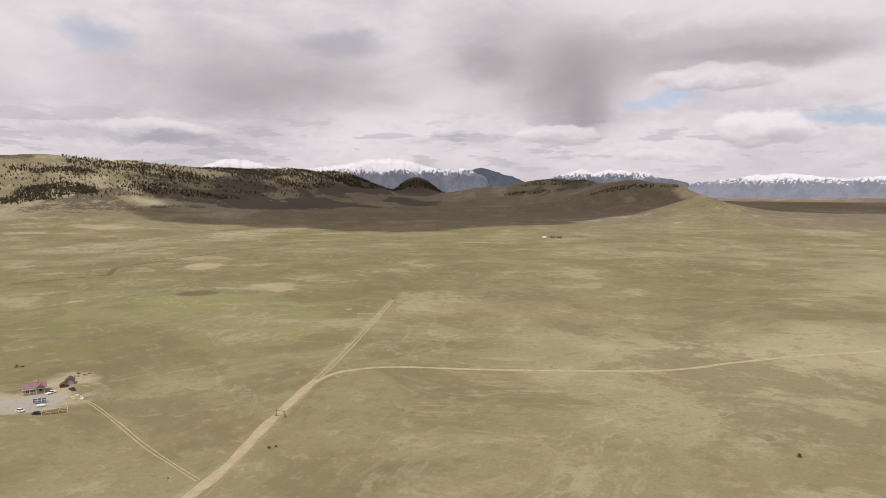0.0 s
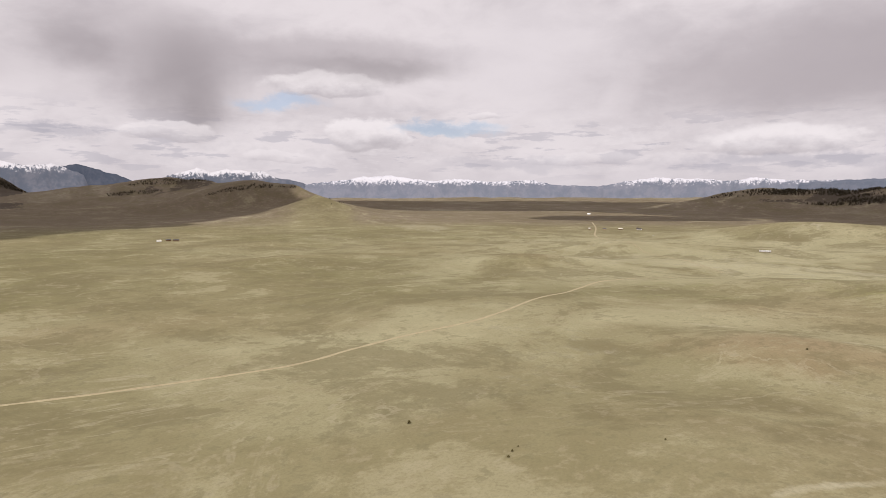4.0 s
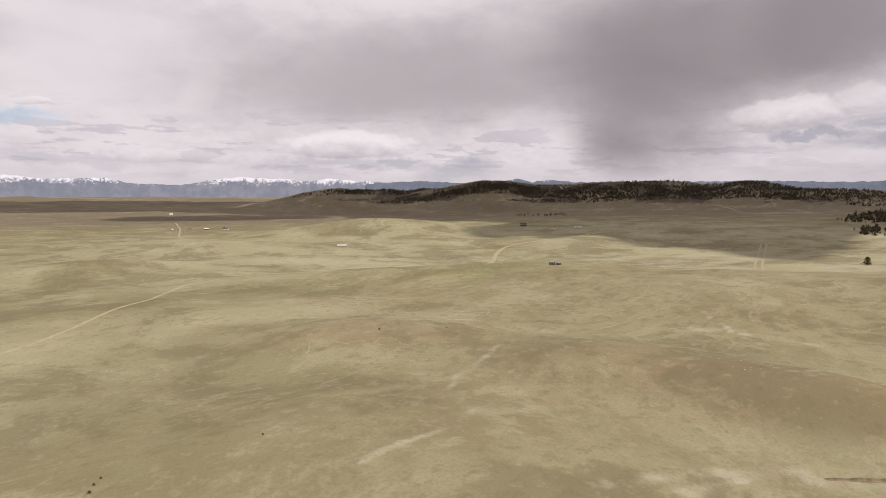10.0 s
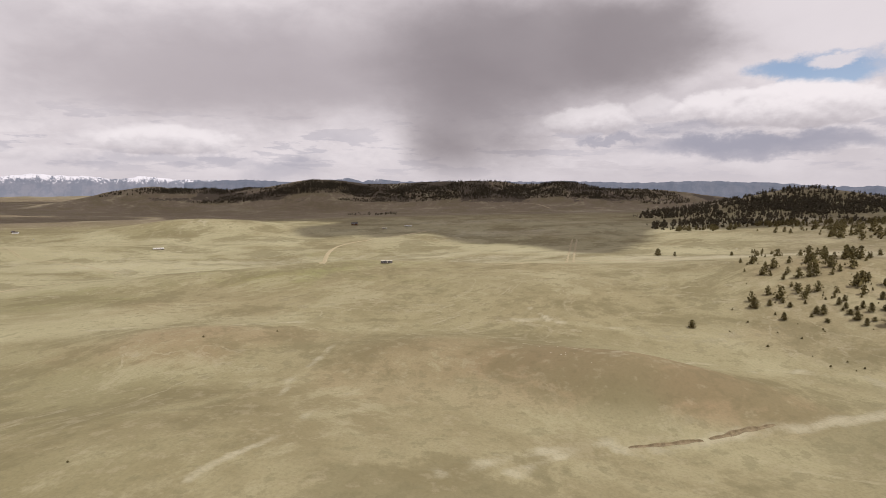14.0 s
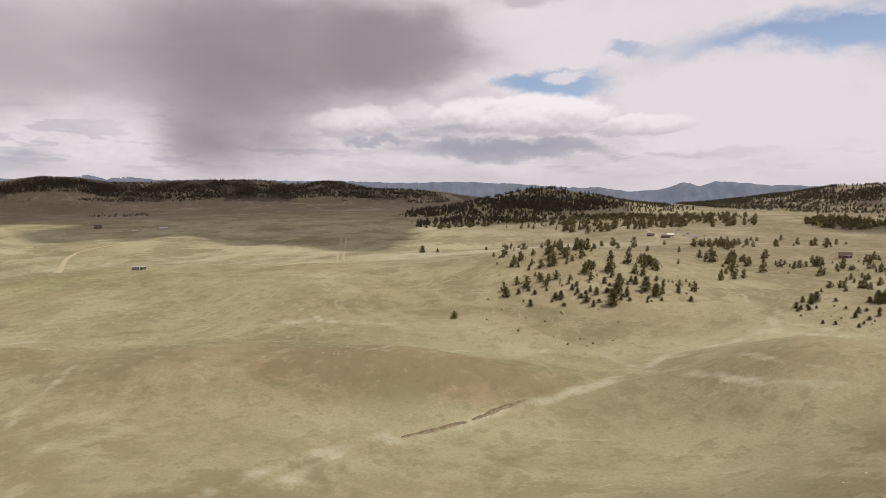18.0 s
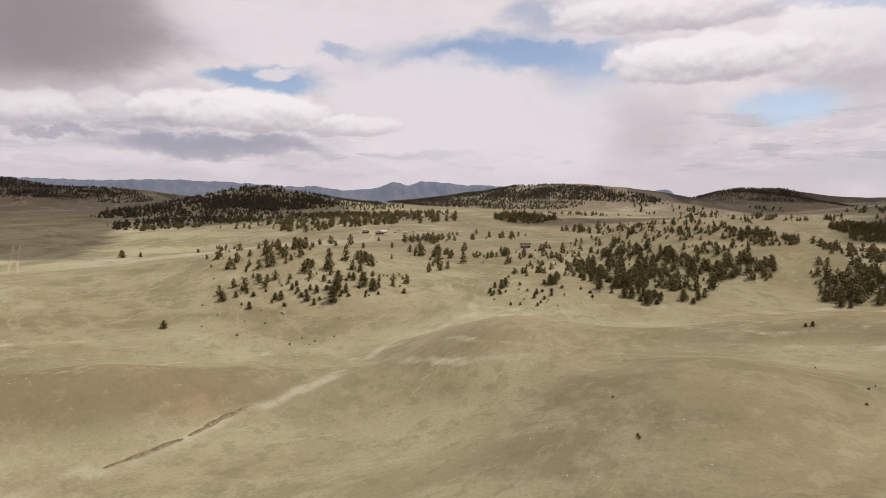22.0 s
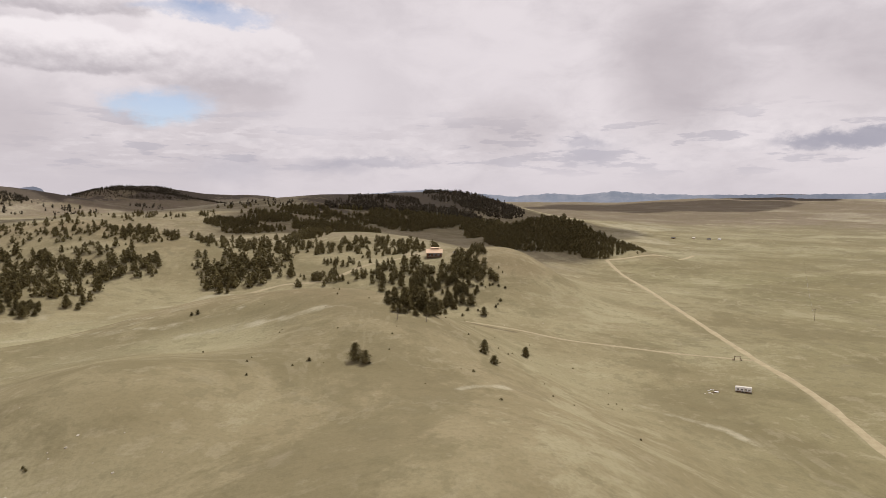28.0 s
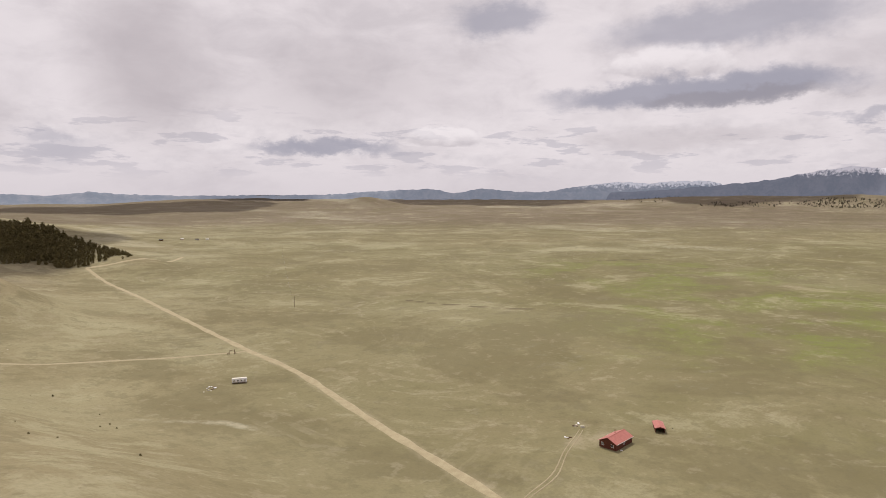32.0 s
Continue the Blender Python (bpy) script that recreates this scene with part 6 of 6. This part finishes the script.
def solar_array(x, y, bearing):
    t = thing("solar_array", "tilted dark solar panels on a steel stand", "solar panel", x, y, bearing)
    for s in (-1.1, 1.1):
        part("stand_leg", rod((s, 0, 0), (s, 0, 1.5), 0.06), steel, t)
        part("stand_strut", rod((s, 1.0, 0), (s, 0.5, 1.9), 0.04), steel, t)
    for i in range(3):
        for j in range(2):
            a = part("panel", box(-0.95, 0.95, -0.62, 0.62, -0.03, 0.03, 0.01), steel, t, at=pose(-2.0 + 2.0 * i, -0.45 + 1.0 * j, 1.2 + 0.82 * j, 39))
            part("cells", box(-0.88, 0.88, -0.55, 0.55, 0.03, 0.036), solar_blue, a)


solar_array(-154.4, 238.3, 335)


def gas_tank(x, y, bearing):
    t = thing("gas_tank", "white horizontal propane tank on short legs", "gas tank", x, y, bearing)
    part("tank", rod((0, -1.7, 0.95), (0, 1.7, 0.95), 0.55, n=16), tank_white, t)
    for s in (-1, 1):
        bm = bmesh.new()
        bmesh.ops.create_uvsphere(bm, u_segments=14, v_segments=8, radius=0.55, matrix=Matrix.Translation((0, s * 1.7, 0.95)) @ Matrix.Diagonal((1, 0.55, 1, 1)))
        part("tank_end", bm, tank_white, t)
        part("saddle", box(-0.35, 0.35, s * 1.0 - 0.1, s * 1.0 + 0.1, 0, 0.5), steel, t)
    part("valve_dome", rod((0, 0, 1.45), (0, 0, 1.75), 0.2, n=10), tank_white, t)


gas_tank(-151.2, 234.2, 65)


def garden():
    t = thing("garden_plot", "fenced garden plot of bare brown soil", "garden", -142.8, 228.9, 62, "", 0.0)
    part("soil", box(-2.6, 2.6, -5.2, 5.2, -0.5, 0.16, 0.04), garden_soil, t)
    for k in range(5):
        part("furrow", box(-2.2 + k * 1.0, -1.8 + k * 1.0, -4.8, 4.8, 0.1, 0.3, 0.08), garden_soil, t)
    for x, y in [(sx * 2.8, sy) for sx in (-1, 1) for sy in (-5.4, -1.8, 1.8, 5.4)]:
        part("post", rod((x, y, -0.4), (x, y, 1.5), 0.07, n=6), cream_paint, t)
    for s in (-1, 1):
        part("rail", box(s * 2.8 - 0.04, s * 2.8 + 0.04, -5.4, 5.4, 1.1, 1.2), cream_paint, t)
        part("rail", box(-2.8, 2.8, s * 5.4 - 0.04, s * 5.4 + 0.04, 1.1, 1.2), cream_paint, t)


garden()


def heap(name, label, category, x, y, n, spread, size, mats, seed):
    """A scatter of loose boards and boxes, one thing with its pieces."""
    r = random.Random(seed)
    t = thing(name, label, category, x, y, 0, "", 0.02)
    x, y = x * PLAN, y * PLAN
    z0 = float(height(x, y))
    for k in range(n):
        px, py = r.uniform(-spread, spread), r.uniform(-spread, spread)
        s = size * r.uniform(0.5, 1.3)
        part("piece", box(-s, s, -s * 0.45, s * 0.45, -0.1, s * r.uniform(0.3, 0.8), 0.03), mats[k % len(mats)], t, at=pose(px, py, float(height(x + px, y + py)) - z0, 0, 0, r.uniform(0, 180)))
    return t


heap("scrap_pile", "scattered white boards and boxes on the grass", "debris", -143, 246, 9, 4.5, 0.7, [white_paint, cream_paint, old_wood], 1)
heap("wood_pile", "heap of old timber and dark boards", "debris", -161, 277, 8, 4.0, 0.9, [old_wood, log_brown, rusty], 2)
heap("scrap_pile", "small dark machinery heap on the prairie", "debris", -196, 289, 4, 1.4, 0.8, [rusty, old_wood], 3)
ranch_gate(-58.5, 224, 20, 4.2, 3.2)
car(-66, 442, 80, white_paint, "white van parked alone on the plain", False, "vehicles on the plain")
fence("white rail fence beside the rutted track", [(-58, 426), (-42, 426)], 4, 1.2, cream_paint, 1)
fence("old post and wire fence across the track's end", [(-46, 487), (-36, 486), (-22, 489)], 3.5)
heap("scrap_pile", "dark scrap at the track's end", "debris", -38, 489, 5, 2.0, 0.7, [rusty, old_wood], 4)

# the red cabin
gable_house("cabin", "red-stained cabin with a bright red metal roof", "house", -183, -102, 270, 13.6, 8.2, 2.9, 1.9, log_red, roof_red,
            windows=(("y-", -2.5, 1.6, 1.1, 1.1), ("y-", 2.2, 1.6, 1.1, 1.1), ("x-", -4.8, 1.6, 1.1, 1.1), ("x-", -1.6, 1.6, 1.1, 1.1), ("x-", 4.6, 1.6, 1.1, 1.1), ("x+", 0, 1.4, 1, 0.9)), doors=(("x-", 1.4, 0.9, 2.0),), chimney=(-1.6, 2.0, 1.0), trim=white_paint)
gable_house("garage", "small red garage with a red roof and open front", "garage", -205, -98, 236, 9.0, 4.0, 2.3, 0.6, log_red, roof_red, trim=log_red, open_end=True)
heap("scrap_pile", "loose pale boards by the cabin", "debris", -189, -119, 6, 2.6, 0.8, [cream_paint, old_wood, white_paint], 5)
heap("firewood_pile", "dark firewood and a white crate beside the drive", "debris", -177, -116.5, 4, 1.6, 0.6, [log_brown, white_paint], 6)
heap("step_boards", "white doorstep boards by the cabin wall", "debris", -179.5, -97.6, 2, 0.8, 0.6, [white_paint], 7)
heap("water_barrel", "dark barrel standing by the garage", "barrel", -209, -95, 1, 0.2, 0.6, [rubber], 8)

# the camper by the road, and the gateway
trailer(-127, -247, 295, 8.2, "white camper trailer with dark windows, parked on the grass", 2.5, 2.9, 4)
heap("scrap_pile", "litter of pale boards beside the camper", "debris", -113, -247, 11, 5.0, 0.85, [white_paint, cream_paint, old_wood], 9)
ranch_gate(-147, -293, 10, 3.4, 2.9)
fence("line of old fence posts over the plain", [(-247, -395), (-330, -540), (-470, -780), (-602, -1000)], 14, 1.4)

# the house on the ridge
def ridge_house():
    t = gable_house("ridge_house", "log house with a tan roof on the wooded ridge", "house", -5, -432, 93, 13.8, 9.0, 3.8, 2.8, log_brown, roof_tan, over=0.8,
                    windows=(("x+", -4, 1.7, 1.4, 1.3), ("x+", 0, 1.7, 1.6, 1.3), ("x+", 4, 1.7, 1.4, 1.3), ("x-", -4, 1.7, 1.4, 1.3), ("x-", 0, 1.7, 1.6, 1.3), ("x-", 4, 1.7, 1.4, 1.3), ("y-", -2, 1.7, 1.2, 1.2), ("y+", 2, 1.7, 1.2, 1.2)),
                    doors=(("x-", -1.8, 1.0, 2.05),), footing=3.0)
    part("clerestory", box(-0.2, 1.6, -4.2, 3.0, 4.6, 7.6, 0.03), log_brown, t)
    part("clerestory_roof", slab((-0.8, -4.8, 7.5), (2.4, -4.8, 8.1), (2.4, 3.6, 8.1), (-0.8, 3.6, 7.5), 0.14), roof_tan, t)
    part("deck", box(-7.2, -4.25, -6.0, 6.0, -0.35, 0.1, 0.03), old_wood, t)
    for y in (-5.8, -2.0, 2.0, 5.8):
        part("deck_post", box(-7.1, -6.95, y - 0.08, y + 0.08, -3.0, 1.0), old_wood, t)
    part("chimney", box(1.8, 2.7, 3.6, 4.4, 3.0, 7.4, 0.04), stone_pale, t, "stone chimney")


ridge_house()
car(-19, -436, 40, dark_paint, "dark car parked by the ridge house", False, "vehicles on the ridge")

# the cabin behind the wooded knoll
gable_house("cabin", "brown log cabin with a brown shingle roof among young pines", "house", 372, -400, 45, 11.0, 7.5, 3.2, 2.4, log_brown, roof_brown,
            windows=(("x-", -3, 1.6, 1.2, 1.2), ("x-", 0, 1.6, 1.2, 1.2), ("x-", 3, 1.6, 1.2, 1.2), ("y-", 0, 3.6, 1.0, 1.0), ("y-", -1.8, 1.5, 1.1, 1.1), ("y-", 1.8, 1.5, 1.1, 1.1)), doors=(("x-", 1.6, 1.0, 2.0),))

# the hamlet
gable_house("barn", "low brown barn in the hamlet", "barn", 640, -432, 40, 13, 6, 3, 1.6, log_brown, roof_dark, doors=(("x-", 0, 2.4, 2.5),))
gable_house("farmhouse", "pale tan house with a light roof in the hamlet", "house", 654, -448, 40, 10, 7, 3, 2.0, siding_tan, cream_paint, windows=(("x-", -2.5, 1.6, 1.2, 1.1), ("x-", 2.5, 1.6, 1.2, 1.1), ("y-", 0, 1.6, 1.2, 1.1)))
gable_house("barn", "red-brown barn beside the track", "barn", 668, -430, 60, 10, 6, 3.0, 1.8, log_red, roof_dark, doors=(("y-", 0, 2.4, 2.6),))
trailer(640, -470, 40, 9, "white camper trailer in the hamlet", group="campers in the hamlet")
trailer(664, -478, 30, 7, "cream camper trailer in the hamlet", paint=cream_paint, group="campers in the hamlet")
car(628, -455, 70, white_paint, "white pickup truck in the hamlet", True, "vehicles in the hamlet")
car(650, -462, 20, dark_paint, "dark car in the hamlet", False, "vehicles in the hamlet")
for x, y, turn, paint, pickup in ((671, -466, 30, white_paint, False), (682, -474, 60, cream_paint, True), (690, -482, 45, white_paint, False), (702, -492, 70, siding_tan, True), (640, -482, 15, cream_paint, False)):
    car(x, y, turn, paint, "pale pickup truck in the hamlet" if pickup else "pale car in the hamlet", pickup, "vehicles in the hamlet")
car(633, -478, 50, white_paint, "white car in the hamlet", False, "vehicles in the hamlet")
fence("rail corral beside the hamlet", [(632, -436), (618, -424), (630, -412), (645, -424)], 4, 1.4, None, 1)

# dwellings far over the plain
trailer(523, 101, 172, 13, "dark mobile home with a white roof behind the grassy crest", 3.8, 3.1, 4, paint=roof_dark, name="mobile_home", category="mobile home", group="mobile homes on the plain")
trailer(813, 469, 330, 19, "long white mobile home on the far plain", 4.2, 3.4, 5, name="mobile_home", category="mobile home", group="mobile homes on the plain")
gable_house("far_house", "white farmhouse far over the plain", "house", 1523, 1471, 320, 13, 8, 3.4, 2.6, white_paint, white_paint, windows=(("x-", 0, 2.2, 2, 1.6),))
gable_house("far_house", "dark brown house on the shaded slope", "house", 1262, 309, 350, 16, 11, 4.5, 3.5, log_brown, roof_dark, windows=(("x-", 0, 2, 2, 1.6),))
trailer(1228, 194, 350, 20, "white mobile home on the shaded plain", 4.2, 3.4, 5, name="mobile_home", category="mobile home", group="mobile homes on the plain")
trailer(1180, 232, 350, 12, "pale mobile home on the shaded plain", 4.0, 3.2, 4, name="mobile_home", category="mobile home", group="mobile homes on the plain", paint=cream_paint)
for k, (dx, dy) in enumerate(((0, 0), (22, -26), (44, -58), (-20, 24), (60, -40))):
    gable_house("far_shed", "weathered shed in a far homestead on the plain", "shed", 1055 + dx, 972 + dy, 310 + 20 * k, 10 + 2 * (k % 3), 6, 3, 2, (siding_tan, log_brown, white_paint)[k % 3], (roof_dark, cream_paint)[k % 2], group="sheds of the homestead")
for k, (dx, dy) in enumerate(((0, 0), (16, 5), (27, -4))):
    gable_house("far_shed", "small shed of a lonely far homestead", "shed", 188 + dx, 1181 + dy, 80 + 15 * k, 9 + 2 * k, 6, 2.8, 1.6, (white_paint, log_brown, log_brown)[k], (cream_paint, roof_dark, roof_dark)[k], group="sheds of the lonely homestead")
for k, (dx, dy) in enumerate(((0, 0), (-24, 4), (-46, -6), (38, 10))):
    gable_house("far_shed", "pale shed of a far ranch", "shed", -442 + dx, -1044 + dy, 100 + 15 * k, 6 + 2 * (k % 2), 4, 2.2, 1.2, (siding_tan, siding_grey, white_paint, log_brown)[k], (cream_paint, roof_dark, cream_paint, roof_dark)[k], group="sheds of the ranch")
car(978, 781, 40, white_paint, "white van far out on the plain", False, "vehicles on the plain")


def power_pole(x, y):
    t = thing("utility_pole", "grey wooden utility pole with one crossarm", "utility pole", x, y, 40, "poles on the plain", 0.3)
    part("pole", rod((0, 0, 0), (0, 0, 11), 0.2, 0.14), old_wood, t)
    arm = part("crossarm", box(-1.3, 1.3, -0.08, 0.08, 10.0, 10.2), old_wood, t)
    for s in (-1.1, 0, 1.1):
        part("insulator", rod((s, 0, 10.2), (s, 0, 10.4), 0.06), steel, arm)


for x, y in ((989, 938), (966, 905), (1145, 326), (1020, 990), (-247, -395)):
    power_pole(x, y)


# rocks and dead wood on the slopes
def dead_tree(x, y, h, seed):
    """A bare standing tree: a bent trunk, its limbs, and twigs on each limb."""
    r = random.Random(seed)
    t = thing("dead_tree", "bare grey dead tree standing on the hill's brow", "tree", x, y, 0, "dead trees on the slope", 0.2)
    bm = bmesh.new()
    foot, rad = Vector((0, 0, 0)), 0.03 * h
    for k in range(5):
        tip = foot + Vector((r.uniform(-0.05, 0.05) * h, r.uniform(-0.05, 0.05) * h, 0.19 * h))
        rod(foot, tip, rad, rad * 0.72, 7, bm)
        foot, rad = tip, rad * 0.72
        for j in range(3):
            a = r.uniform(0, 6.283)
            reach = h * r.uniform(0.16, 0.30) * (1 - 0.12 * k)
            end = tip + Vector((math.cos(a) * reach, math.sin(a) * reach, reach * r.uniform(0.2, 0.7)))
            limb = rod(tip, end, rad * 0.6, rad * 0.2, 5)
            for i in range(4):
                at = tip.lerp(end, 0.35 + 0.18 * i)
                rod(at, at + Vector((r.gauss(0, 1), r.gauss(0, 1), r.uniform(0, 1))).normalized() * reach * 0.4, rad * 0.25, rad * 0.08, 4, limb)
            part("limb", limb, dead_wood, t)
    part("trunk", bm, dead_wood, t)


dead_tree(10.1, -211.7, 5.5, 3)
dead_tree(0.2, -218.9, 4.6, 8)


def rock(x, y, s, seed):
    r = random.Random(seed)
    bm = bmesh.new()
    bmesh.ops.create_icosphere(bm, subdivisions=2, radius=s)
    for v in bm.verts:
        v.co *= r.uniform(0.75, 1.2)
        v.co.z *= 0.55
    me = bpy.data.meshes.new("rock")
    bm.to_mesh(me)
    bm.free()
    me.materials.append(stone_pale)
    o = new("rock", me)
    o.matrix_basis = pose(x * PLAN, y * PLAN, float(height(x * PLAN, y * PLAN)), 0, 0, r.uniform(0, 360))
    return tagged(o, "pale weathered rock in the grass", "rock", "rocks on the slopes")


_r = random.Random(5)
for k in range(46):
    cx, cy, s = ((80, -121, 7), (63, -122, 6), (101, -126, 6), (252, -20, 7), (-30, -330, 14), (-5, -360, 16))[k % 6]
    rock(cx + _r.gauss(0, s), cy + _r.gauss(0, s), _r.uniform(0.15, 0.5), k)
